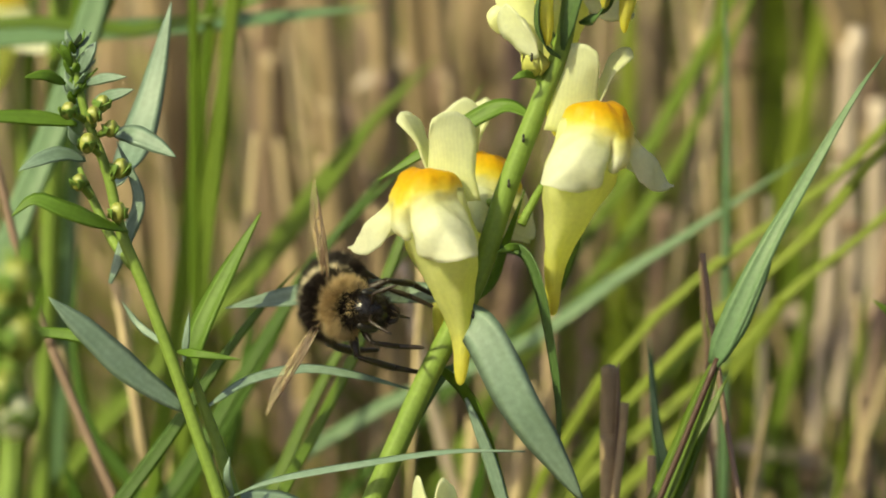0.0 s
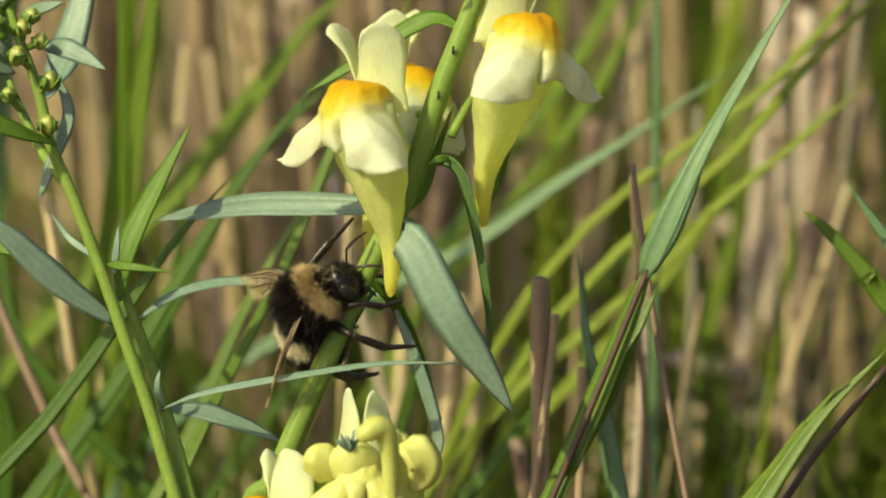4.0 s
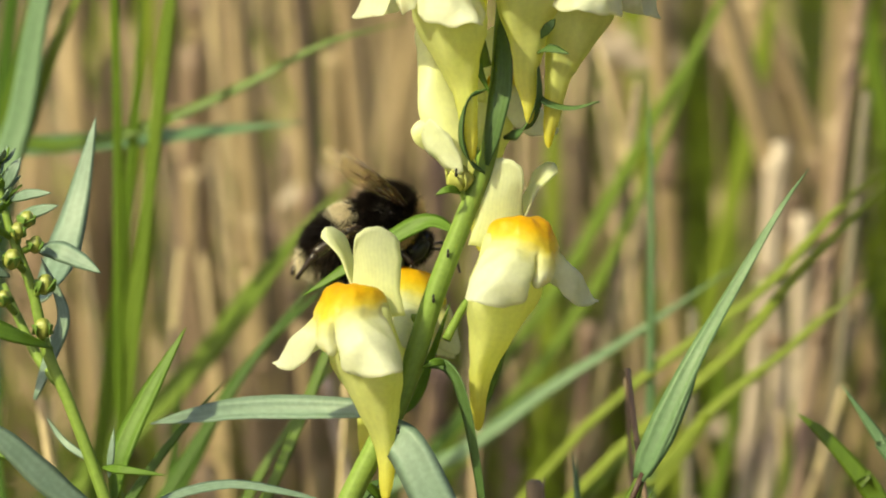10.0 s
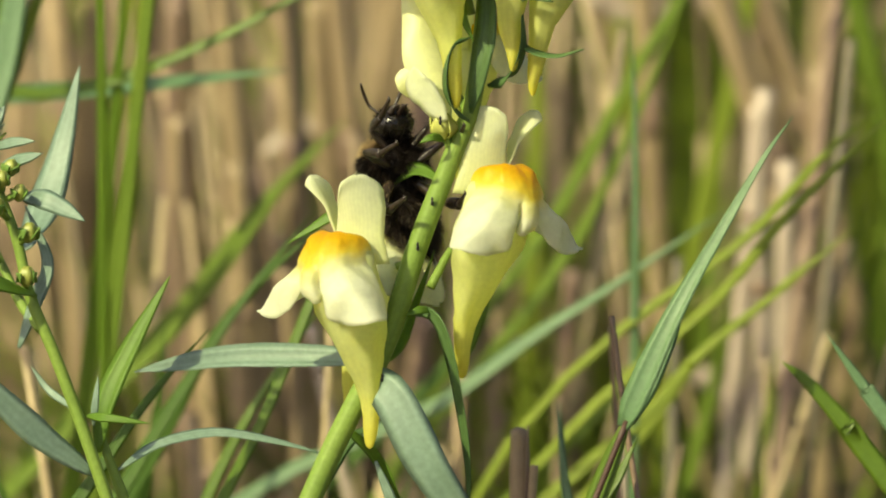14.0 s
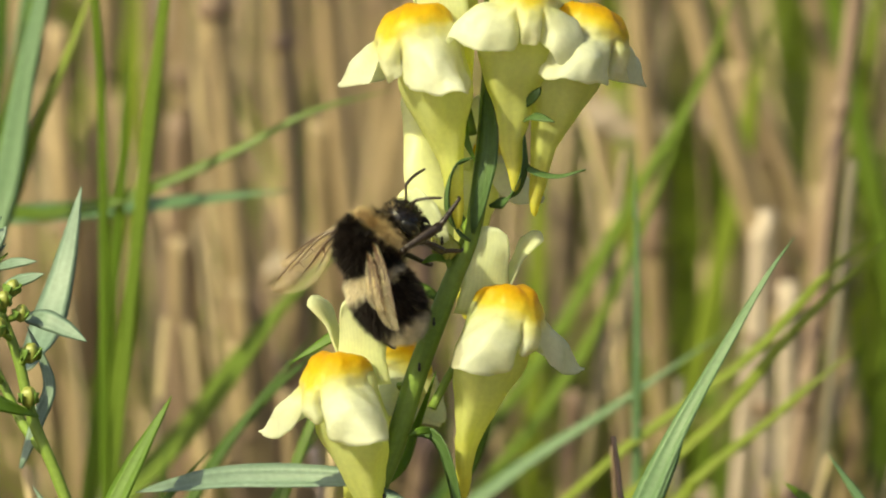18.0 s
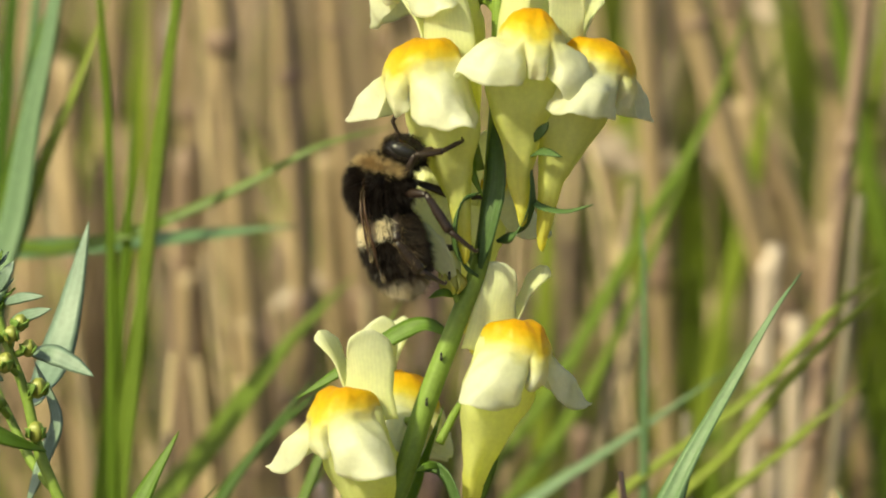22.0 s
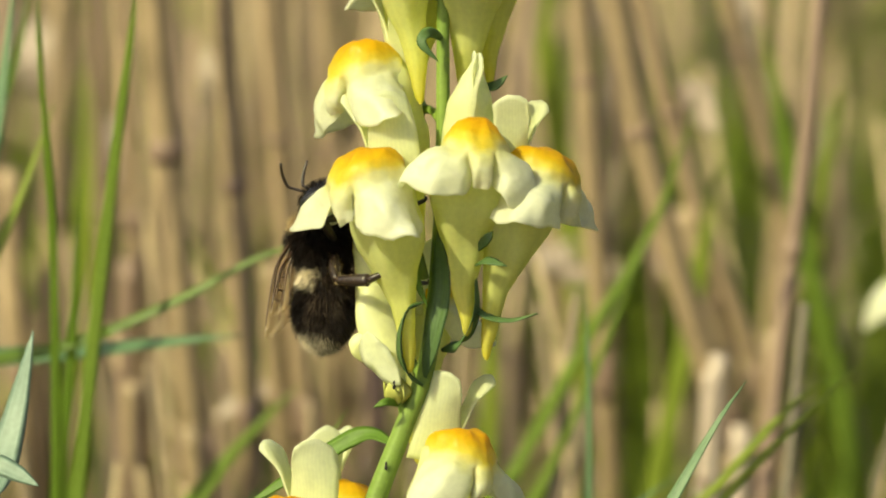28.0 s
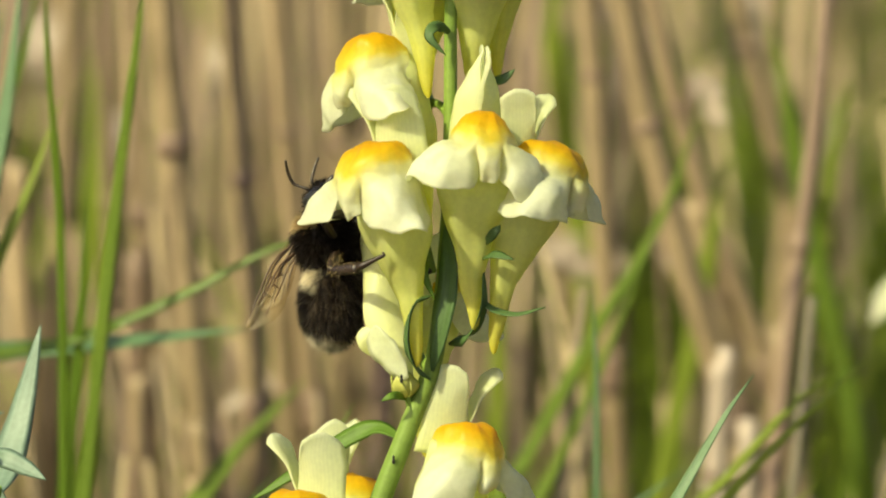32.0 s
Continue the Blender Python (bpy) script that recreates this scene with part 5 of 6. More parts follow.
def fast_straw(rng, foot, height, lean, radius, verts, faces):
    o, sides = len(verts), 6
    top = foot + np.array((lean[0] * height, lean[1] * height, height))
    for s in (0, 0.35, 0.37, 0.7, 1):
        c = foot * (1 - s) + top * s
        r = radius * (1.25 if s == 0.37 else 1.0 - 0.12 * s)
        for k in range(sides):
            w = 2 * math.pi * k / sides
            verts.append(c + np.array((math.cos(w) * r, math.sin(w) * r, 0)))
    for j in range(4):
        for k in range(sides):
            k2 = (k + 1) % sides
            faces.append((o + j * sides + k, o + j * sides + k2, o + (j + 1) * sides + k2, o + (j + 1) * sides + k))
    faces.append(tuple(o + 4 * sides + k for k in range(sides)))


def field():
    rng = np.random.default_rng(5)
    v, f = [], []
    for i in range(1000):
        y = 0.3 + 1.0 * rng.uniform() ** 1.3
        x = rng.normal(-0.01, 0.13 + 0.12 * y) if i % 3 else rng.uniform(-0.6, 0.6)
        fast_straw(rng, np.array((x, y, -0.004)), rng.uniform(0.08, 0.2), rng.normal(0, 0.07 if i % 3 else 0.2, 2), rng.uniform(0.0006, 0.0018), v, f)
    for i in range(300):
        y = rng.uniform(0.2, 0.8)
        fast_straw(rng, np.array((rng.normal(0, 0.15), y, rng.uniform(0.0, 0.05))), rng.uniform(0.03, 0.1), rng.normal(0, 0.9, 2), rng.uniform(0.0007, 0.0018), v, f)
    for i in range(110):
        y = rng.uniform(0.2, 0.42)
        one, tri = [], []
        foot = np.array((rng.normal(-0.022, 0.045), y, -0.004))
        thin = rng.uniform(0.0006, 0.0019)
        fast_straw(rng, np.zeros(3), rng.uniform(0.12, 0.26), rng.normal(0, 0.07, 2), thin, one, tri)
        ob = thing("straw", foot, "thin dry brown straw stem in the stubble" if thin < 0.00075 else "dry tan straw stalk in the stubble", "straw", "straw stalks behind the flowers")
        local_part("stalk", (one, tri, None), brown_stalk if i % 5 == 0 else straw_field, ob)
        low_end, high_end = np.mean(one[:6], axis=0), np.mean(one[-6:], axis=0)
        at = [low_end * (1 - q) + high_end * q for q in (0.6, 0.606, 0.612)]
        local_part("joint", tube(at, [thin * 1000, thin * 1350, thin * 1000], 3, 6), brown_stalk, ob)
    for i in range(1500):
        w, d = rng.uniform(0, 6.28), rng.uniform(0.5, 4.5)
        x, y = math.cos(w) * d, 0.3 + math.sin(w) * d
        if abs(x) < 0.35 and y < 1.3:
            continue
        fast_straw(rng, np.array((x, y, -0.004)), rng.uniform(0.08, 0.2), rng.normal(0, 0.1, 2), rng.uniform(0.001, 0.0022), v, f)
    tagged(new("straw_stubble", mesh_of("straw_stubble", v, f, straw_field)), "field of cut tan straw stubble behind the flowers", "straw", kind="stuff")
    v, f = [], []
    for i in range(700):
        y = rng.uniform(0.22, 1.2)
        x = rng.normal(0.02, 0.2)
        keep = 0.25 + 0.55 * (x > 0.03)
        if rng.uniform() > keep:
            continue
        fast_blade(rng, np.array((x, y, -0.004)), rng.uniform(0.1, 0.22), rng.normal(0, 0.28, 2), rng.uniform(0.002, 0.0045), v, f)
    for i in range(340):
        y = rng.uniform(0.25, 0.7)
        x = rng.normal(0.036, 0.017) if i % 3 else rng.normal(-0.05, 0.012)
        fast_blade(rng, np.array((x * (1 + y), y, -0.004)), rng.uniform(0.1, 0.22), rng.normal(0.05, 0.22, 2), rng.uniform(0.0018, 0.004), v, f)
    for i in range(130):
        y = rng.uniform(0.3, 0.7)
        fast_blade(rng, np.array((rng.normal(0.052, 0.012) * (1 + y), y, -0.004)), rng.uniform(0.1, 0.2), rng.normal(0.1, 0.25, 2), rng.uniform(0.002, 0.004), v, f)
    for i in range(1000):
        y = rng.uniform(0.1, 0.55)
        x = rng.normal(0.0, 0.14)
        fast_blade(rng, np.array((x, y, -0.004)), rng.uniform(0.07, 0.155) - 0.12 * max(0.0, y - 0.25), rng.normal(0, 0.35, 2), rng.uniform(0.0016, 0.004), v, f)
    # out-of-view blades, most on the sun's side, added to shade the low plants
    for i in range(520):
        side = -1 if i % 5 else 1
        x, y = side * rng.uniform(0.075, 0.36), rng.uniform(-0.45, 0.1)
        fast_blade(rng, np.array((x, y, -0.004)), rng.uniform(0.08, 0.16), rng.normal(0, 0.18, 2), rng.uniform(0.002, 0.0045), v, f)
    for i in range(1500):
        w, d = rng.uniform(0, 6.28), rng.uniform(0.5, 4.5)
        x, y = math.cos(w) * d, 0.3 + math.sin(w) * d
        if abs(x) < 0.35 and y < 1.3:
            continue
        fast_blade(rng, np.array((x, y, -0.004)), rng.uniform(0.06, 0.16), rng.normal(0, 0.3, 2), rng.uniform(0.002, 0.0045), v, f)
    for i in range(420):
        y = rng.uniform(0.16, 0.4)
        fast_blade(rng, np.array(((0.012 + abs(rng.normal(0.0, 0.04))) * (1 + y), y, -0.004)), rng.uniform(0.1, 0.22), rng.normal(0.0, 0.16, 2), rng.uniform(0.0014, 0.0034), v, f)
    for i in range(650):
        y = rng.uniform(0.06, 0.24)
        fast_blade(rng, np.array((rng.normal(0.0, 0.055), y, -0.004)), rng.uniform(0.1, 0.165), rng.normal(0.05, 0.28, 2), rng.uniform(0.0012, 0.003), v, f)
    thin, tri = [], []
    for i in range(210):
        y = rng.uniform(0.085, 0.24)
        fast_straw(rng, np.array((rng.normal(0.0, 0.05), y, -0.004)), rng.uniform(0.1, 0.2), rng.normal(0, 0.15, 2), rng.uniform(0.0003, 0.0009), thin, tri)
    for i in range(160):
        y = rng.uniform(0.09, 0.24)
        fast_blade(rng, np.array((rng.normal(0.0, 0.05), y, -0.004)), rng.uniform(0.1, 0.19), rng.normal(0, 0.3, 2), rng.uniform(0.0012, 0.0034), thin, tri, 1.0)
    tagged(new("dry_grass", mesh_of("dry_grass", thin, tri, straw_field)), "thin dry straw and withered grass behind the flowers", "dry grass", kind="stuff")
    for i in range(460):
        y = rng.uniform(0.09, 0.24)
        fast_blade(rng, np.array((rng.normal(0.02, 0.05), y, -0.004)), rng.uniform(0.1, 0.185), rng.normal(0.05, 0.27, 2), rng.uniform(0.001, 0.0028), v, f)
    low, tri = [], []
    for i in range(1500):
        y = rng.uniform(0.05, 0.36)
        fast_blade(rng, np.array((rng.normal(0.01, 0.085), y, -0.004)), rng.uniform(0.09, 0.165) + 0.03 * y, rng.normal(0, 0.4, 2), rng.uniform(0.0014, 0.0034), low, tri)
    for i in range(380):
        y = rng.uniform(0.035, 0.16)
        fast_blade(rng, np.array((rng.normal(0.0, 0.05), y, -0.004)), rng.uniform(0.09, 0.148), rng.normal(0.06, 0.3, 2), rng.uniform(0.0014, 0.0036), low, tri)
    tagged(new("low_grass", mesh_of("low_grass", low, tri, grass_green)), "low dense green grass under the flowers", "grass", kind="stuff")
    tagged(new("field_grass", mesh_of("field_grass", v, f, grass_field)), "green grass growing through the stubble", "grass", kind="stuff")
    v, f = [], []
    for i in range(900):
        y = rng.uniform(0.0, 1.5)
        x = rng.normal(0, 0.3)
        w = rng.uniform(0, 6.28)
        a = np.array((x, y, rng.uniform(0.0, 0.012)))
        l = rng.uniform(0.03, 0.14)
        b = a + np.array((math.cos(w) * l, math.sin(w) * l, rng.uniform(-0.004, 0.02)))
        o, r = len(v), rng.uniform(0.0008, 0.002)
        side = np.array((-math.sin(w), math.cos(w), 0)) * r
        for c in (a, b):
            v.extend([c + side, c + np.array((0, 0, r)), c - side, c - np.array((0, 0, r))])
        for k in range(4):
            f.append((o + k, o + (k + 1) % 4, o + 4 + (k + 1) % 4, o + 4 + k))
    for i in range(2600):
        y = rng.uniform(0.15, 0.8)
        c = np.array((rng.normal(0, 0.14), y, 0.004 + 0.016 * rng.uniform() ** 1.4))
        a, b = unit(rng.normal(size=3)), unit(rng.normal(size=3))
        o, l, wd = len(v), rng.uniform(0.003, 0.012), rng.uniform(0.0006, 0.0022)
        bend = np.cross(a, b)
        v.extend([c - a * l, c - a * l * 0.3 + b * wd, c + a * l * 0.4 + b * wd + bend * wd, c + a * l + bend * wd * 2, c + a * l * 0.4 - b * wd + bend * wd, c - a * l * 0.3 - b * wd])
        f.append((o, o + 1, o + 2, o + 3, o + 4, o + 5))
    # pale ellipsoids added in place of out-of-focus highlights in the stubble
    hv, hf, hu = [], [], []
    for i in range(320):
        y = rng.uniform(0.25, 0.6)
        c = (rng.normal(0.02, 0.08) * (1 + y), y, rng.uniform(0.03, 0.24) - 0.12 * y)
        r = rng.uniform(0.0012, 0.0035)
        q = joined([(hv, hf, hu), ellipsoid(c, (r, r * 0.8, r * rng.uniform(0.8, 2.2)), 8, 6)])
        hv, hf, hu = q
    tagged(new("bright_spots", mesh_of("bright_spots", hv, hf, pale_straw)), "pale pieces added for the soft bright spots among the stubble", "husks", kind="stuff")
    tagged(new("straw_litter", mesh_of("straw_litter", v, f, straw_field)), "loose straw litter lying on the soil", "straw", kind="stuff")


field()


def wide_field():
    """The stubble goes on around the plot: patches of straw and grass, turned from one to the next."""
    rng = np.random.default_rng(17)
    meshes = []
    for half, straws, blades in ((0.6, 1000, 1200), (0.4, 650, 800)):
        sv, sf, gv, gf = [], [], [], []
        for i in range(straws):
            x, y = rng.uniform(-half, half), rng.uniform(-0.6, 0.6)
            fast_straw(rng, np.array((x, y, -0.004)), rng.uniform(0.07, 0.2), rng.normal(0, 0.14, 2), rng.uniform(0.0008, 0.002), sv, sf)
        for i in range(blades):
            x, y = rng.uniform(-half, half), rng.uniform(-0.6, 0.6)
            fast_blade(rng, np.array((x, y, -0.004)), rng.uniform(0.05, 0.17), rng.normal(0, 0.35, 2), rng.uniform(0.002, 0.0045), gv, gf)
        meshes.append((mesh_of("stubble_patch", sv, sf, straw_field), mesh_of("grass_patch", gv, gf, grass_field)))
    places = [(x, y, 0) for x in (-4.6, -3.4, -2.2, -1.0, 1.0, 2.2, 3.4, 4.6) for y in (-4.6, -3.4, -2.2, -1.0, 0.2, 1.4, 2.6, 3.8, 5.0)]
    places += [(0, y, 1) for y in (-4.4, -3.2, -2.0, 1.95, 3.15, 4.35)]
    for i, (x, y, which) in enumerate(places):
        for name, me, label, kind in (("straw_stubble", meshes[which][0], "patch of cut tan straw stubble", "straw"), ("field_grass", meshes[which][1], "patch of green grass in the stubble", "grass")):
            ob = new(name, me)
            ob.matrix_basis = pose(x, y, 0, 0, 0, (180 if which else 90) * (i % 4))
            tagged(ob, label, kind, kind="stuff")
    nv, nf = [], []
    for i in range(600):
        x, y = rng.uniform(-0.42, 0.42), rng.uniform(-1.45, 0.0)
        fast_straw(rng, np.array((x, y, -0.004)), rng.uniform(0.03, 0.1), rng.normal(0, 0.3, 2), rng.uniform(0.0008, 0.0018), nv, nf)
    tagged(new("straw_stubble", mesh_of("straw_stubble", nv, nf, straw_field)), "short cut straw stubble on the near side of the flowers", "straw", kind="stuff")
    lv, lf = [], []
    for i in range(1500):
        x, y = rng.uniform(-0.45, 0.45), rng.uniform(-1.5, 0.05)
        fast_blade(rng, np.array((x, y, -0.004)), rng.uniform(0.03, 0.1), rng.normal(0, 0.4, 2), rng.uniform(0.0015, 0.0035), lv, lf)
    tagged(new("low_grass", mesh_of("low_grass", lv, lf, grass_green)), "short green grass on the near side of the flowers", "grass", kind="stuff")


wide_field()

# ---- the bumblebee ----
BM = 0.00104      # one unit of the bee's plan


def fur(rng, centre, radii, count, keep, length, back=0.5, thin=0.022):
    """Hairs on an ellipsoid where keep(x, y, z of the unit ball) holds; millimetres."""
    verts, faces = [], []
    radii, centre = np.array(radii), np.array(centre)
    ball = rng.normal(size=(count * 14, 3))
    ball /= np.linalg.norm(ball, axis=1, keepdims=True)
    ball = np.array([d for d, o in zip(ball, rng.normal(0, 0.05, ball.shape)) if keep(*(d + o))])[:count]
    for d in ball:
        p = centre + d * radii * 0.97
        n = unit(d / radii)
        clump = np.array((noise.noise(d * 5), noise.noise(d * 5 + 9.0), noise.noise(d * 5 + 18.0)))
        way = unit(n + np.array((-back, 0, 0)) + rng.normal(0, 0.26, 3) + clump * 0.7)
        l = length * rng.uniform(0.5, 1.2) * (1.25 if rng.uniform() < 0.08 else 1.0)
        side = unit(np.cross(way, rng.normal(size=3))) * thin
        o = len(verts)
        mid = p + way * l * 0.55
        tip = p + way * l + np.array((-0.15 * l, 0, -0.05 * l))
        verts.extend([(p + side) * BM, (p - side) * BM, (mid + side * 0.8) * BM, (mid - side * 0.8) * BM, tip * BM])
        faces.extend([(o, o + 1, o + 3, o + 2), (o + 2, o + 3, o + 4)])
    return verts, faces, None


def band(centre, radii, lo, hi, low, grow=1.015):
    """A strip over the back of an ellipsoid between two heights of its x axis, both from -1 to 1; low: where it ends at the sides."""
    verts, faces = [], []
    n, m = 40, 8
    for j in range(m + 1):
        x = lo + (hi - lo) * j / m
        r = math.sqrt(max(0.0, 1 - x * x))
        a = math.asin(max(-1.0, min(1.0, low / max(r, 0.05))))
        for i in range(n):
            w = a + (math.pi - 2 * a) * i / (n - 1)
            d = np.array((x, r * math.cos(w), r * math.sin(w)))
            verts.append((np.array(centre) + d * np.array(radii) * grow) * BM)
    for j in range(m):
        for i in range(n - 1):
            faces.append((j * n + i, j * n + i + 1, (j + 1) * n + i + 1, (j + 1) * n + i))
    return verts, faces, None


def wing(bee, name, base, length, width, sgn):
    """A wing that points along its own -x, hinged at its base."""
    def outline(u, v):
        x = -length * v
        lead = width * 0.32 * math.sin(min(1, v * 1.02) ** 0.6 * math.pi * 0.93 + 0.12)
        trail = -width * 0.68 * math.sin(min(1, v) ** 1.5 * math.pi * 0.9 + 0.08)
        y = trail + (lead - trail) * u
        return np.array((x, sgn * y, 0.25 * math.sin(v * 3) + 0.12 * math.sin(u * 9 + v * 4))) * BM
    mem = local_part(name, sheet(outline, 10, 18, 0.03), wing_membrane, bee, "smoky translucent wing with brown veins")
    mem.location = np.array(base) * BM
    lines = [[outline(0.98, s) for s in (0.0, 0.3, 0.6, 0.9)], [outline(0.85, s) for s in (0.0, 0.3, 0.55, 0.75)], [outline(u, s) for u, s in ((0.6, 0.02), (0.55, 0.3), (0.5, 0.55), (0.35, 0.8))],
             [outline(u, s) for u, s in ((0.4, 0.05), (0.3, 0.3), (0.2, 0.55))], [outline(0.85, 0.45), outline(0.55, 0.42)], [outline(0.85, 0.62), outline(0.48, 0.6)], [outline(0.55, 0.34), outline(0.28, 0.38)]]
    for l in lines:
        local_part("vein", tube(l, [0.12, 0.06], 8, 6), vein_brown, mem)
    return mem


def leg(bee, hip, knee, ankle, toe, thick, seed):
    rng = np.random.default_rng(seed)
    h, k, a, t = (np.array(q) for q in (hip, knee, ankle, toe))
    up = local_part("leg", tube([(0, 0, 0), (k - h) * 0.5 * BM + np.array((0, 0, 0.15 * BM)), (k - h) * BM], [0.45 * thick, 0.6 * thick, 0.4 * thick], 8, 8), leg_chitin, bee, "hairy black leg")
    up.location = h * BM
    local_part("shin", tube([(k - h) * BM, (k + a - 2 * h) * 0.5 * BM, (a - h) * BM], [0.35 * thick, 0.6 * thick, 0.62 * thick], 8, 8, 0.75), leg_chitin, up)
    local_part("foot", tube([(a - h) * BM, (a * 0.4 + t * 0.6 - h) * BM, (t - h) * BM, (t - h + np.array((0.35, 0, 0.2))) * BM], [0.42 * thick, 0.28, 0.2, 0.06], 10, 7), leg_chitin, up)
    hv, hf = [], []
    for i in range(260):
        s = rng.uniform(0, 1)
        p = h + (k - h) * s if i % 2 else k + (a - k) * s
        d = unit(rng.normal(size=3))
        side = unit(np.cross(d, rng.normal(size=3))) * 0.026
        o = len(hv)
        p = p - h + d * 0.3 * thick
        hv.extend([(p + side) * BM, (p - side) * BM, (p + d * rng.uniform(0.35, 0.85)) * BM])
        hf.append((o, o + 1, o + 2))
    local_part("bristles", (hv, hf, None), gold_fur if seed % 3 == 0 else leg_chitin, up)
    return up


def bumblebee():
    rng = np.random.default_rng(9)
    bee = thing("bumblebee", (0, 0, 0), "furry black bumblebee with golden collar, pale band and smoky wings", "bee")
    tr = (3.1, 3.15, 3.05)
    local_part("thorax", ellipsoid((0, 0, 0), tuple(r * BM for r in tr), 28, 18), black_fur, bee, "black furry middle body")
    local_part("thorax_fur", fur(rng, (0, 0, 0), tr, 15000, lambda x, y, z: x < 0.47 - 0.06 * z or x > 0.73 or z < -0.3, 1.35, 0.35), black_fur, bee)
    local_part("collar", band((0, 0, 0), tr, 0.51, 0.68, -0.1), gold_fur, bee, "golden yellow furry collar")
    local_part("collar_fur", fur(rng, (0, 0, 0), tr, 9000, lambda x, y, z: 0.47 - 0.06 * z < x < 0.74 and z > -0.4, 1.2, 0.1), gold_fur, bee)
    # abdomen, hinged at the waist, pointing along its own -x
    ar, ac = (4.9, 3.2, 3.0), (-4.2, 0, -0.2)
    abd = local_part("abdomen", ellipsoid(tuple(c * BM for c in ac), tuple(r * BM for r in ar), 30, 22), black_fur, bee, "banded furry abdomen with a whitish tail")
    local_part("black_fur", fur(rng, ac, ar, 17000, lambda x, y, z: -0.72 < x < 0.34 or x > 0.72 or z < 0.0, 1.3, 0.8), black_fur, abd)
    local_part("belly_fur", fur(rng, ac, ar, 3200, lambda x, y, z: -0.85 < x < 0.7 and -0.95 < z < 0.05 and (x * 4.2) % 1.0 < 0.3, 1.25, 0.9, 0.016), belly_fur, abd, "brownish hair fringes of the belly rings")
    local_part("pale_band", band(ac, ar, 0.46, 0.62, 0.25), cream_fur, abd, "pale cream band")
    local_part("band_fur", fur(rng, ac, ar, 6000, lambda x, y, z: 0.3 < x < 0.7 and z > -0.1, 1.1, 0.8), cream_fur, abd)
    local_part("tail_fur", fur(rng, ac, ar, 5000, lambda x, y, z: x < -0.7 and z > -0.55, 1.15, 0.9), cream_fur, abd, "whitish tail fur")
    # head
    head = local_part("head", ellipsoid((1.5 * BM, 0, -0.7 * BM), (1.75 * BM, 2.15 * BM, 2.35 * BM), 22, 16), chitin, bee, "shiny black head")
    local_part("face_fur", fur(rng, (1.5, 0, -0.7), (1.75, 2.15, 2.35), 2400, lambda x, y, z: abs(y) < 0.75, 0.7, -0.2), black_fur, head)
    local_part("brow_fur", fur(rng, (1.3, 0, -0.5), (1.7, 1.9, 2.3), 110, lambda x, y, z: z > 0.82 and abs(y) < 0.4, 0.7, 0.0), gold_fur, head)
    for sgn in (-1, 1):
        local_part("eye", ellipsoid((1.7 * BM, sgn * 1.75 * BM, -0.5 * BM), (0.75 * BM, 0.62 * BM, 1.45 * BM), 16, 12), insect_black, head, "glossy black oval eye")
        ant = [np.array(q) * BM for q in ((2.9, sgn * 0.6, 0.3), (3.9, sgn * 1.2, 1.3), (4.4, sgn * 1.5, 1.6), (5.6, sgn * 2.1, 1.2), (6.6, sgn * 2.6, 0.5))]
        local_part("antenna", tube(ant, [0.16, 0.15, 0.19, 0.19, 0.13], 18, 8), leg_chitin, head)
        local_part("mandible", tube([np.array(q) * BM for q in ((2.4, sgn * 0.9, -2.6), (2.9, sgn * 0.6, -3.2), (3.0, sgn * 0.1, -3.6))], [0.4, 0.3, 0.1], 8, 8), leg_chitin, head)
    local_part("tongue", tube([np.array(q) * BM for q in ((2.2, 0, -2.8), (2.6, 0, -4.2), (2.5, 0, -5.6))], [0.3, 0.2, 0.08], 10, 8), leg_chitin, head)
    wings, legs = [], []
    for sgn in (-1, 1):
        wings.append((sgn, wing(bee, "forewing", (0.2, sgn * 2.3, 1.8), 11.2, 3.7, sgn)))
        wings.append((sgn, wing(bee, "hindwing", (-0.9, sgn * 2.3, 1.6), 8.0, 2.8, sgn)))
        legs.append((sgn, leg(bee, (1.9, sgn * 1.4, -2.4), (4.1, sgn * 3.0, -2.8), (5.0, sgn * 2.6, -5.6), (6.6, sgn * 2.0, -7.6), 0.68, 1)))
        legs.append((sgn, leg(bee, (0.1, sgn * 1.6, -2.8), (2.2, sgn * 4.2, -4.0), (2.0, sgn * 3.9, -8.6), (3.0, sgn * 3.0, -12.0), 0.9, 2)))
        legs.append((sgn, leg(bee, (-1.8, sgn * 1.5, -2.7), (-4.2, sgn * 4.0, -4.2), (-5.0, sgn * 3.9, -8.2), (-4.4, sgn * 3.0, -11.4), 1.15, 3)))
    return bee, abd, head, wings, legs


bee, abdomen, head, wings, legs = bumblebee()


# ---- what moves ----


# seconds, how far the wings stand out, how far they are raised
WING_ROWS = [(0, 75, 12), (0.5, 60, 12), (1, 40, 10), (3.5, 40, 10), (5.5, 22, 4), (6, 18, 0), (7, 22, 4), (8, 14, 2), (8.6, 30, 10), (9, 60, 20), (9.5, 50, 18), (10, 40, 25), (11, 35, 20), (13, 35, 20), (14, 20, 8), (14.5, 20, 5), (15.5, 55, 12), (17.5, 42, 8), (19.5, 36, 6), (20.5, 16, 2), (21.5, 6, 0), (26.5, 6, 0), (28.5, 24, 6), (31, 34, 10), (32, 38, 10)]
STEPS = [0, 0.5, 1, 2, 3, 3.5, 5.5, 6, 6.5, 7, 7.5, 8, 8.5, 9, 9.5, 10, 11, 12, 13, 14, 14.5, 15, 15.5, 17.5, 18.5, 19.5, 20, 21, 22, 23, 24, 25, 25.6, 26.5, 28.5, 29.5, 30.5, 31.5, 32]


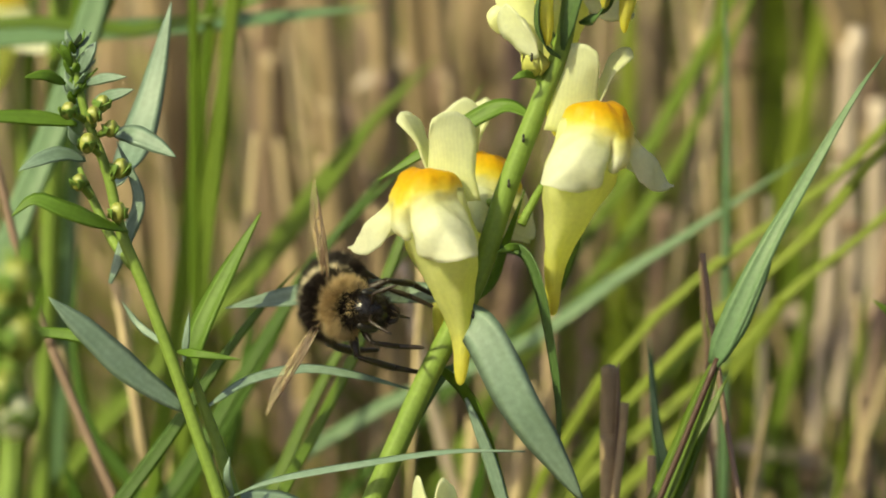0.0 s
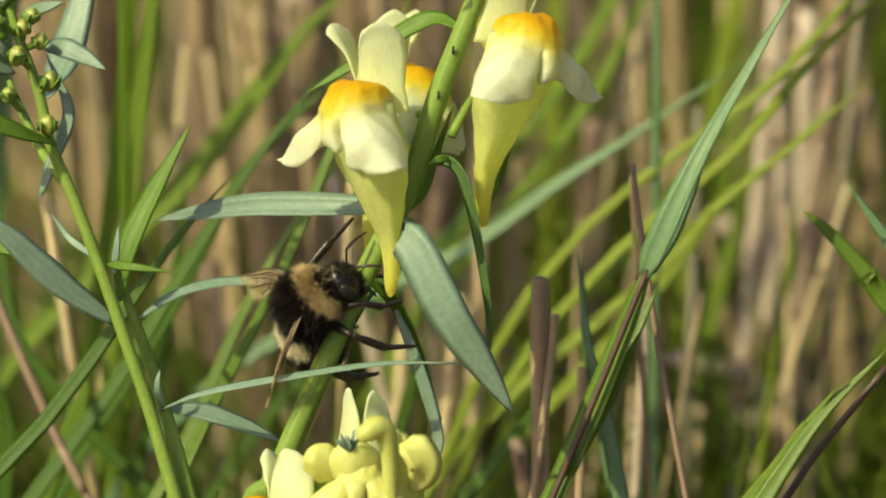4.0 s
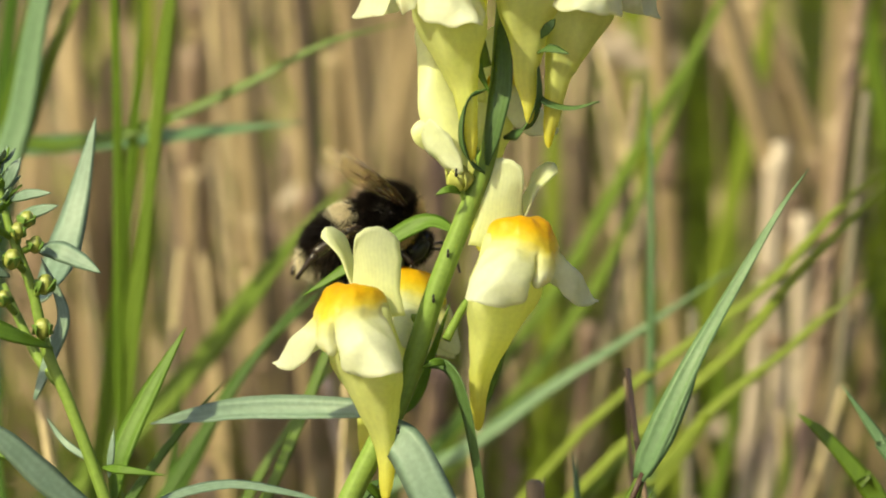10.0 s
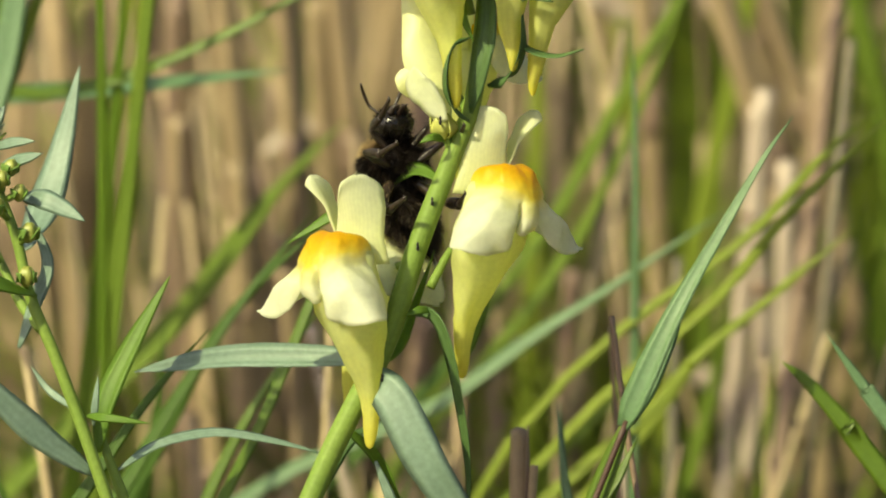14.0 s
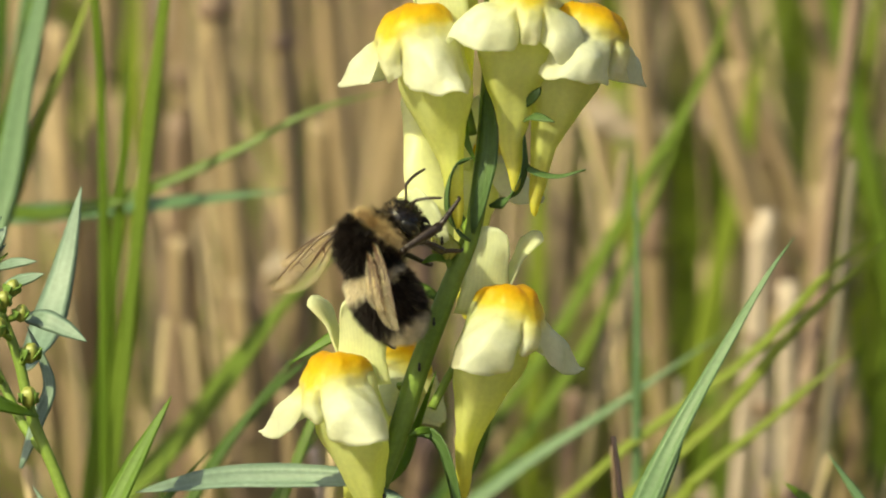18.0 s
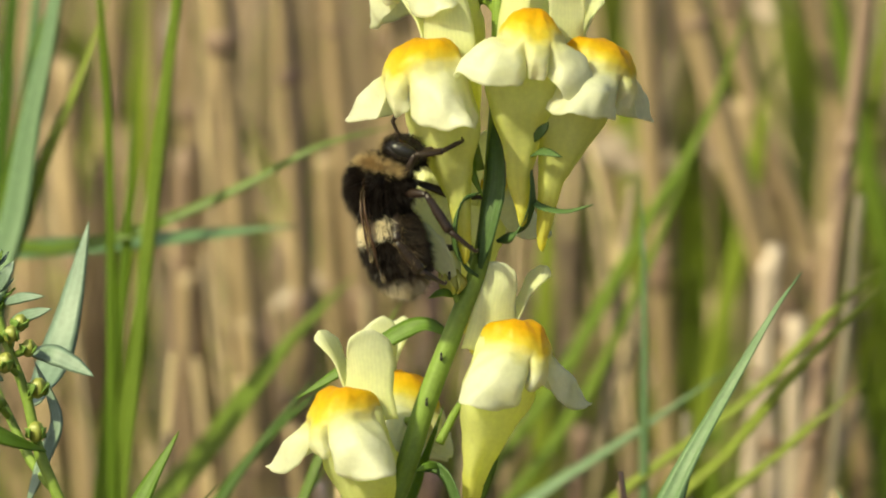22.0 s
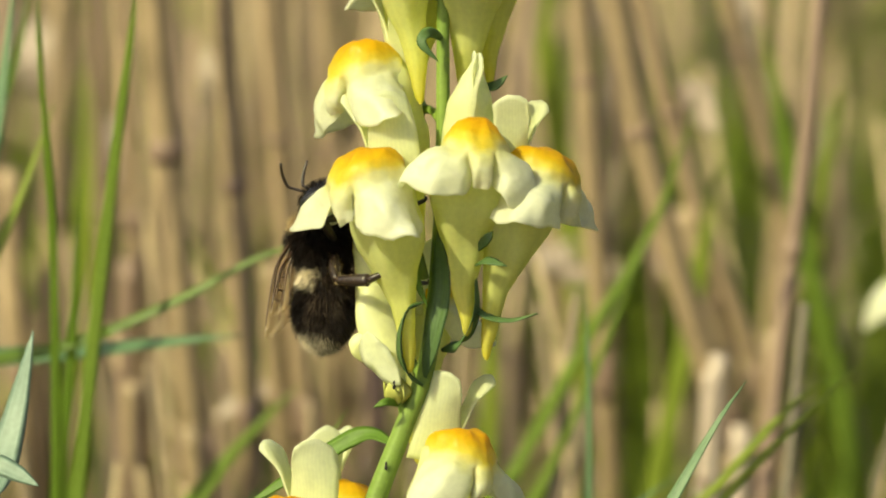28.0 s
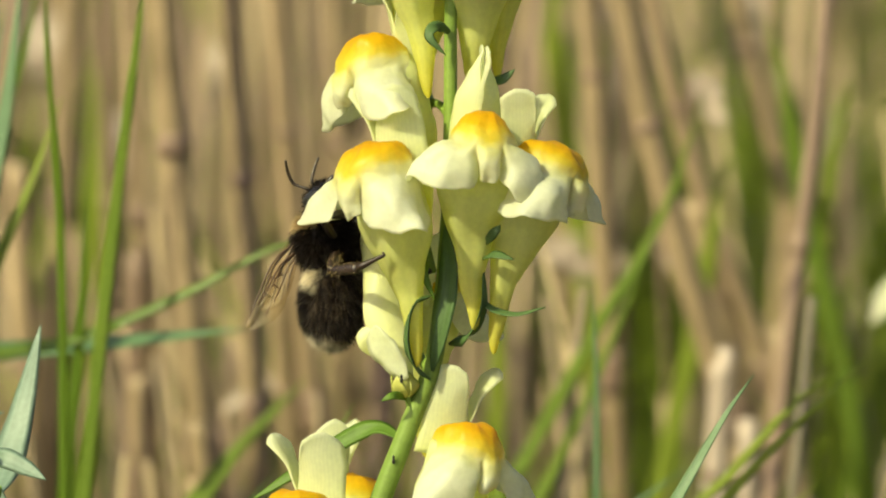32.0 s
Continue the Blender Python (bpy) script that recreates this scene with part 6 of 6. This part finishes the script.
def wing_turn(sgn, spread, lift):
    return Matrix.Rotation(radians(-sgn * spread), 4, "Z") @ Matrix.Rotation(radians(lift), 4, "Y") @ Matrix.Rotation(radians(sgn * 25), 4, "X")


# which leg holds on, from when to when, and where; and the way of each pair's foot from its hip
HOLDS = {4: (1, 3.5, (-0.0115, -0.0100, 0.1883)), 1: (17.5, 24, (0.0010, -0.0040, 0.2169)), 2: (20, 25, (0.0021, -0.0040, 0.2078))}
TOES = ((4.7, 0.6, -5.2), (2.9, 1.4, -9.2), (-2.6, 1.5, -8.7))


def motions():
    bee_rows = [
    (0, pose(-0.0214, -0.0062, 0.1846, 70.1, -4.9, -47.2)),
    (0.5, pose(-0.0191, -0.0076, 0.1793, 57.8, -6.4, -30.4)),
    (1, pose(-0.0174, -0.0086, 0.1756, 52.3, -38.0, -9.9)),
    (1.5, pose(-0.0158, -0.0084, 0.1763, 52.4, -36.0, -11.2)),
    (2, pose(-0.0158, -0.0086, 0.1758, 53.0, -37.7, -11.6)),
    (2.5, pose(-0.0163, -0.0086, 0.1755, 51.2, -27.2, -12.9)),
    (3, pose(-0.0161, -0.0090, 0.1742, 51.4, -35.3, -9.4)),
    (3.5, pose(-0.0164, -0.0088, 0.1747, 51.0, -33.9, -9.1)),
    (4.50, pose(-0.0169, -0.0073, 0.1764, 17.0, -59.8, -6.9)),
    (5.5, pose(-0.0174, -0.0059, 0.1781, -71.8, -72.6, 53.5)),
    (6, pose(-0.0194, -0.0035, 0.1791, -81.8, -74.3, 64.2)),
    (6.5, pose(-0.0161, -0.0001, 0.1841, -91.5, -66.6, 97.8)),
    (7, pose(-0.0187, 0.0022, 0.1889, -3.5, -52.0, 43.4)),
    (7.5, pose(-0.0196, 0.0043, 0.1930, -15.6, -51.2, 41.8)),
    (8, pose(-0.0197, 0.0062, 0.1961, -60.9, -42.5, 33.9)),
    (8.5, pose(-0.0188, 0.0076, 0.1974, -53.6, -44.0, 35.1)),
    (9, pose(-0.0118, 0.0111, 0.2067, 1.6, -5.0, 0.6)),
    (9.5, pose(-0.0107, 0.0112, 0.2071, 1.7, 12.8, 4.2)),
    (10, pose(-0.0072, 0.0122, 0.2031, 0.4, 36.8, 13.8)),
    (10.5, pose(-0.0018, 0.0129, 0.1928, 108.5, 64.9, 85.9)),
    (11, pose(-0.0018, 0.0129, 0.1926, 110.2, 65.9, 86.3)),
    (12, pose(-0.0018, 0.0129, 0.1926, 110.2, 65.9, 86.3)),
    (13, pose(-0.0018, 0.0129, 0.1926, 110.2, 65.9, 86.3)),
    (13.17, pose(-0.0012, 0.0122, 0.1942, 58.3, 22.0, 49.4)),
    (13.33, pose(-0.0035, 0.0116, 0.1969, 34.2, -27.6, 53.9)),
    (13.5, pose(-0.0037, 0.0109, 0.1983, -31.9, -62.8, 108.7)),
    (13.75, pose(-0.0044, 0.0099, 0.2011, -92.3, -68.4, 96.0)),
    (14, pose(-0.0051, 0.0087, 0.2039, -175.6, -75.2, 107.9)),
    (14.5, pose(-0.0074, 0.0074, 0.2081, 170.2, -70.9, 132.9)),
    (15, pose(-0.0095, 0.0046, 0.2172, -84.1, -58.5, 23.8)),
    (15.25, pose(-0.0091, 0.0007, 0.2164, 1.0, -33.3, -14.4)),
    (15.5, pose(-0.0088, -0.0031, 0.2156, 53.5, 0.3, -1.3)),
    (17.5, pose(-0.0056, -0.0048, 0.2131, 22.3, -42.1, 12.8)),
    (18, pose(-0.0077, -0.0050, 0.2124, 20.8, -47.3, 15.5)),
    (18.5, pose(-0.0080, -0.0046, 0.2140, 17.5, -55.2, 21.1)),
    (19, pose(-0.0059, -0.0049, 0.2129, 14.5, -60.1, 26.0)),
    (19.5, pose(-0.0083, -0.0047, 0.2135, 20.3, -48.7, 16.3)),
    (20, pose(-0.0086, -0.0026, 0.2173, -30.8, -63.3, 30.6)),
    (20.5, pose(-0.0062, -0.0018, 0.2165, -27.5, -60.6, 26.9)),
    (21, pose(-0.0074, -0.0009, 0.2197, -22.2, -54.1, 20.7)),
    (21.5, pose(-0.0065, -0.0006, 0.2204, -32.5, -64.4, 32.5)),
    (22, pose(-0.0075, -0.0001, 0.2216, -33.1, -64.8, 33.1)),
    (22.5, pose(-0.0090, 0.0005, 0.2197, -33.9, -65.3, 34.0)),
    (23, pose(-0.0077, 0.0007, 0.2202, -20.3, -50.9, 18.3)),
    (23.5, pose(-0.0076, 0.0009, 0.2206, -24.7, -57.4, 23.7)),
    (24, pose(-0.0087, 0.0010, 0.2204, -32.1, -64.2, 32.1)),
    (24.5, pose(-0.0090, 0.0015, 0.2221, -32.5, -64.4, 32.4)),
    (25, pose(-0.0094, 0.0028, 0.2228, -29.2, -62.0, 28.8)),
    (25.5, pose(-0.0098, 0.0031, 0.2235, -33.4, -65.0, 33.5)),
    (26, pose(-0.0102, 0.0043, 0.2235, -37.6, -41.4, 12.7)),
    (26.5, pose(-0.0100, 0.0087, 0.2246, -11.6, -58.4, 24.1)),
    (28.5, pose(-0.0077, 0.0111, 0.2252, -147.4, -75.3, 105.6)),
    (29, pose(-0.0088, 0.0111, 0.2251, -143.0, -75.5, 101.1)),
    (29.5, pose(-0.0089, 0.0108, 0.2241, -145.5, -75.5, 103.6)),
    (30, pose(-0.0096, 0.0112, 0.2256, -123.8, -75.6, 81.6)),
    (30.5, pose(-0.0092, 0.0111, 0.2254, -136.5, -75.7, 94.5)),
    (31, pose(-0.0097, 0.0111, 0.2251, -145.9, -75.4, 104.1)),
    (31.5, pose(-0.0091, 0.0110, 0.2247, -151.4, -75.0, 109.6)),
    (32, pose(-0.0082, 0.0109, 0.2246, -160.0, -74.0, 118.2)),
    ]
    walk(bee, bee_rows)
    tail_rows = [
    (0, pose(-0.0023, 0.0000, -0.0009, 0, -39.1, -29.8)),
    (0.5, pose(-0.0023, 0.0000, -0.0009, 0, -44.6, -47.3)),
    (1, pose(-0.0023, 0.0000, -0.0009, 0, -65.6, -13.2)),
    (1.5, pose(-0.0023, 0.0000, -0.0009, 0, -64.3, -10.4)),
    (2, pose(-0.0023, 0.0000, -0.0009, 0, -62.3, -11.0)),
    (2.5, pose(-0.0023, 0.0000, -0.0009, 0, -69.5, -5.8)),
    (3, pose(-0.0023, 0.0000, -0.0009, 0, -66.4, -13.9)),
    (3.5, pose(-0.0023, 0.0000, -0.0009, 0, -67.7, -14.8)),
    (5.5, pose(-0.0023, 0.0000, -0.0009, 0, -61.9, -62.1)),
    (6, pose(-0.0023, 0.0000, -0.0009, 0, -63.3, -63.5)),
    (6.5, pose(-0.0023, 0.0000, -0.0009, 0, -36.2, -13.7)),
    (7, pose(-0.0023, 0.0000, -0.0009, 0, -32.8, 18.1)),
    (7.5, pose(-0.0023, 0.0000, -0.0009, 0, -36.8, 8.4)),
    (8, pose(-0.0023, 0.0000, -0.0009, 0, -35.2, -39.3)),
    (8.5, pose(-0.0023, 0.0000, -0.0009, 0, -39.5, -32.6)),
    (9, pose(-0.0023, 0.0000, -0.0009, 0, -62.3, 25.0)),
    (9.5, pose(-0.0023, 0.0000, -0.0009, 0, -79.6, 66.1)),
    (10, pose(-0.0023, 0.0000, -0.0009, 0, -76.7, -40.5)),
    (10.5, pose(-0.0023, 0.0000, -0.0009, 0, 4.7, 3.2)),
    (11, pose(-0.0023, 0.0000, -0.0009, 0, 6.8, 3.9)),
    (12, pose(-0.0023, 0.0000, -0.0009, 0, 6.8, 3.9)),
    (13, pose(-0.0023, 0.0000, -0.0009, 0, 6.8, 3.9)),
    (13.5, pose(-0.0023, 0.0000, -0.0009, 0, 3.3, -24.3)),
    (14, pose(-0.0023, 0.0000, -0.0009, 0, 12.3, -10.3)),
    (14.5, pose(-0.0023, 0.0000, -0.0009, 0, 13.3, -0.7)),
    (15, pose(-0.0023, 0.0000, -0.0009, 0, -14.2, -57.9)),
    (15.5, pose(-0.0023, 0.0000, -0.0009, 0, -22.5, 87.8)),
    (17.5, pose(-0.0023, 0.0000, -0.0009, 0, -46.4, 60.9)),
    (18, pose(-0.0023, 0.0000, -0.0009, 0, -48.0, 68.6)),
    (18.5, pose(-0.0023, 0.0000, -0.0009, 0, -44.4, 58.6)),
    (19, pose(-0.0023, 0.0000, -0.0009, 0, -30.5, 31.8)),
    (19.5, pose(-0.0023, 0.0000, -0.0009, 0, -47.6, 66.9)),
    (20, pose(-0.0023, 0.0000, -0.0009, 0, -59.6, -3.2)),
    (20.5, pose(-0.0023, 0.0000, -0.0009, 0, -51.3, -3.2)),
    (21, pose(-0.0023, 0.0000, -0.0009, 0, -60.0, -2.0)),
    (21.5, pose(-0.0023, 0.0000, -0.0009, 0, -43.5, -2.5)),
    (22, pose(-0.0023, 0.0000, -0.0009, 0, -39.5, -2.6)),
    (22.5, pose(-0.0023, 0.0000, -0.0009, 0, -40.4, -2.8)),
    (23, pose(-0.0023, 0.0000, -0.0009, 0, -53.6, -1.9)),
    (23.5, pose(-0.0023, 0.0000, -0.0009, 0, -45.9, -2.3)),
    (24, pose(-0.0023, 0.0000, -0.0009, 0, -37.5, -2.7)),
    (24.5, pose(-0.0023, 0.0000, -0.0009, 0, -39.8, -2.4)),
    (25, pose(-0.0023, 0.0000, -0.0009, 0, -46.4, -2.8)),
    (25.5, pose(-0.0023, 0.0000, -0.0009, 0, -41.0, -2.5)),
    (26, pose(-0.0023, 0.0000, -0.0009, 0, -61.5, -58.8)),
    (26.5, pose(-0.0023, 0.0000, -0.0009, 0, -45.9, 10.9)),
    (28.5, pose(-0.0023, 0.0000, -0.0009, 0, 14.9, -1.8)),
    (29, pose(-0.0023, 0.0000, -0.0009, 0, 9.9, -6.4)),
    (29.5, pose(-0.0023, 0.0000, -0.0009, 0, 15.7, -4.5)),
    (30, pose(-0.0023, 0.0000, -0.0009, 0, 7.1, -8.4)),
    (30.5, pose(-0.0023, 0.0000, -0.0009, 0, 9.9, -6.0)),
    (31, pose(-0.0023, 0.0000, -0.0009, 0, 11.4, -6.4)),
    (31.5, pose(-0.0023, 0.0000, -0.0009, 0, 15.0, -1.8)),
    (32, pose(-0.0023, 0.0000, -0.0009, 0, 16.6, -0.8)),
    ]
    walk(abdomen, tail_rows)
    walk(head, [
    (0, pose(0.0028, 0.0000, -0.0005, 0, -0.4, 6.3)),
    (0.5, pose(0.0028, 0.0000, -0.0005, 0, 0.2, 9.5)),
    (1, pose(0.0028, 0.0000, -0.0005, 0, 4.6, 1.4)),
    (1.5, pose(0.0028, 0.0000, -0.0005, 0, 3.8, 1.3)),
    (2, pose(0.0028, 0.0000, -0.0005, 0, 3.0, 1.5)),
    (2.5, pose(0.0028, 0.0000, -0.0005, 0, 4.5, 0.6)),
    (3, pose(0.0028, 0.0000, -0.0005, 0, 5.1, 1.3)),
    (3.5, pose(0.0028, 0.0000, -0.0005, 0, 5.6, 1.3)),
    (5.5, pose(0.0028, 0.0000, -0.0005, 0, 3.7, 7.5)),
    (6, pose(0.0028, 0.0000, -0.0005, 0, 4.9, 6.5)),
    (6.5, pose(0.0028, 0.0000, -0.0005, 0, -0.5, 2.7)),
    (7, pose(0.0028, 0.0000, -0.0005, 0, -6.3, -5.5)),
    (7.5, pose(0.0028, 0.0000, -0.0005, 0, -4.7, -2.4)),
    (8, pose(0.0028, 0.0000, -0.0005, 0, -7.1, 13.2)),
    (8.5, pose(0.0028, 0.0000, -0.0005, 0, -5.4, 10.3)),
    (9, pose(0.0028, 0.0000, -0.0005, 0, 5.4, -2.6)),
    (9.5, pose(0.0028, 0.0000, -0.0005, 0, 7.4, -2.3)),
    (10, pose(0.0028, 0.0000, -0.0005, 0, 4.9, 2.1)),
    (10.5, pose(0.0028, 0.0000, -0.0005, 0, -7.6, -0.6)),
    (11, pose(0.0028, 0.0000, -0.0005, 0, -7.7, -0.8)),
    (12, pose(0.0028, 0.0000, -0.0005, 0, -7.7, -0.8)),
    (13, pose(0.0028, 0.0000, -0.0005, 0, -7.7, -0.8)),
    (13.5, pose(0.0028, 0.0000, -0.0005, 0, -13.2, 5.8)),
    (14, pose(0.0028, 0.0000, -0.0005, 0, -14.1, 2.7)),
    (14.5, pose(0.0028, 0.0000, -0.0005, 0, -12.6, 0.2)),
    (15, pose(0.0028, 0.0000, -0.0005, 0, -10.8, 16.4)),
    (15.5, pose(0.0028, 0.0000, -0.0005, 0, -5.7, -20.7)),
    (17.5, pose(0.0028, 0.0000, -0.0005, 0, 0.9, -10.5)),
    (18, pose(0.0028, 0.0000, -0.0005, 0, 0.1, -12.5)),
    (18.5, pose(0.0028, 0.0000, -0.0005, 0, 0.0, -10.9)),
    (19, pose(0.0028, 0.0000, -0.0005, 0, -3.7, -7.5)),
    (19.5, pose(0.0028, 0.0000, -0.0005, 0, -0.6, -13.0)),
    (20, pose(0.0028, 0.0000, -0.0005, 0, 3.3, 0.5)),
    (20.5, pose(0.0028, 0.0000, -0.0005, 0, 1.6, 0.6)),
    (21, pose(0.0028, 0.0000, -0.0005, 0, 3.6, 0.3)),
    (21.5, pose(0.0028, 0.0000, -0.0005, 0, 0.5, 0.5)),
    (22, pose(0.0028, 0.0000, -0.0005, 0, 0.0, 0.6)),
    (22.5, pose(0.0028, 0.0000, -0.0005, 0, 0.4, 0.6)),
    (23, pose(0.0028, 0.0000, -0.0005, 0, 2.5, 0.3)),
    (23.5, pose(0.0028, 0.0000, -0.0005, 0, 1.7, 0.4)),
    (24, pose(0.0028, 0.0000, -0.0005, 0, -0.4, 0.6)),
    (24.5, pose(0.0028, 0.0000, -0.0005, 0, 0.4, 0.5)),
    (25, pose(0.0028, 0.0000, -0.0005, 0, 2.5, 0.5)),
    (25.5, pose(0.0028, 0.0000, -0.0005, 0, -1.4, 0.6)),
    (26, pose(0.0028, 0.0000, -0.0005, 0, 3.8, 7.5)),
    (26.5, pose(0.0028, 0.0000, -0.0005, 0, -9.8, -4.1)),
    (28.5, pose(0.0028, 0.0000, -0.0005, 0, -25.5, 0.7)),
    (29, pose(0.0028, 0.0000, -0.0005, 0, -19.5, 2.2)),
    (29.5, pose(0.0028, 0.0000, -0.0005, 0, -26.4, 1.8)),
    (30, pose(0.0028, 0.0000, -0.0005, 0, -24.2, 3.5)),
    (30.5, pose(0.0028, 0.0000, -0.0005, 0, -23.0, 2.3)),
    (31, pose(0.0028, 0.0000, -0.0005, 0, -19.7, 2.1)),
    (31.5, pose(0.0028, 0.0000, -0.0005, 0, -18.9, 0.6)),
    (32, pose(0.0028, 0.0000, -0.0005, 0, -16.9, 0.2)),
    ])
    times = [r[0] for r in WING_ROWS]
    for sgn, w in wings:
        base = w.location.copy()
        hind = 8 if w.name.startswith("hind") else 0
        rows = []
        for t, m in tail_rows:
            spread = np.interp(t, times, [r[1] for r in WING_ROWS]) + hind
            lift = np.interp(t, times, [r[2] for r in WING_ROWS])
            follow = Matrix.Identity(3).to_quaternion().slerp(m.to_quaternion(), 0.85 * max(0.0, 1 - spread / 70)).to_matrix().to_4x4()
            rows.append((t, Matrix.Translation(base) @ follow @ wing_turn(sgn, spread, lift)))
        walk(w, rows)
    rng = np.random.default_rng(4)
    for i, (sgn, l) in enumerate(legs):
        base = l.location.copy()
        rows = []
        for t in STEPS:
            a, b = rng.normal(0, 9, 2)
            m = pose(0, 0, 0, sgn * 4, a, b)
            if i in HOLDS and HOLDS[i][0] <= t <= HOLDS[i][1]:
                body = dict(bee_rows)[t]
                aim = (body.inverted() @ Vector(HOLDS[i][2])) - base
                m = Vector(TOES[i % 3][0:1] + (sgn * TOES[i % 3][1], TOES[i % 3][2])).rotation_difference(aim).to_matrix().to_4x4()
            rows.append((t, Matrix.Translation(base) @ m))
        walk(l, rows)


motions()
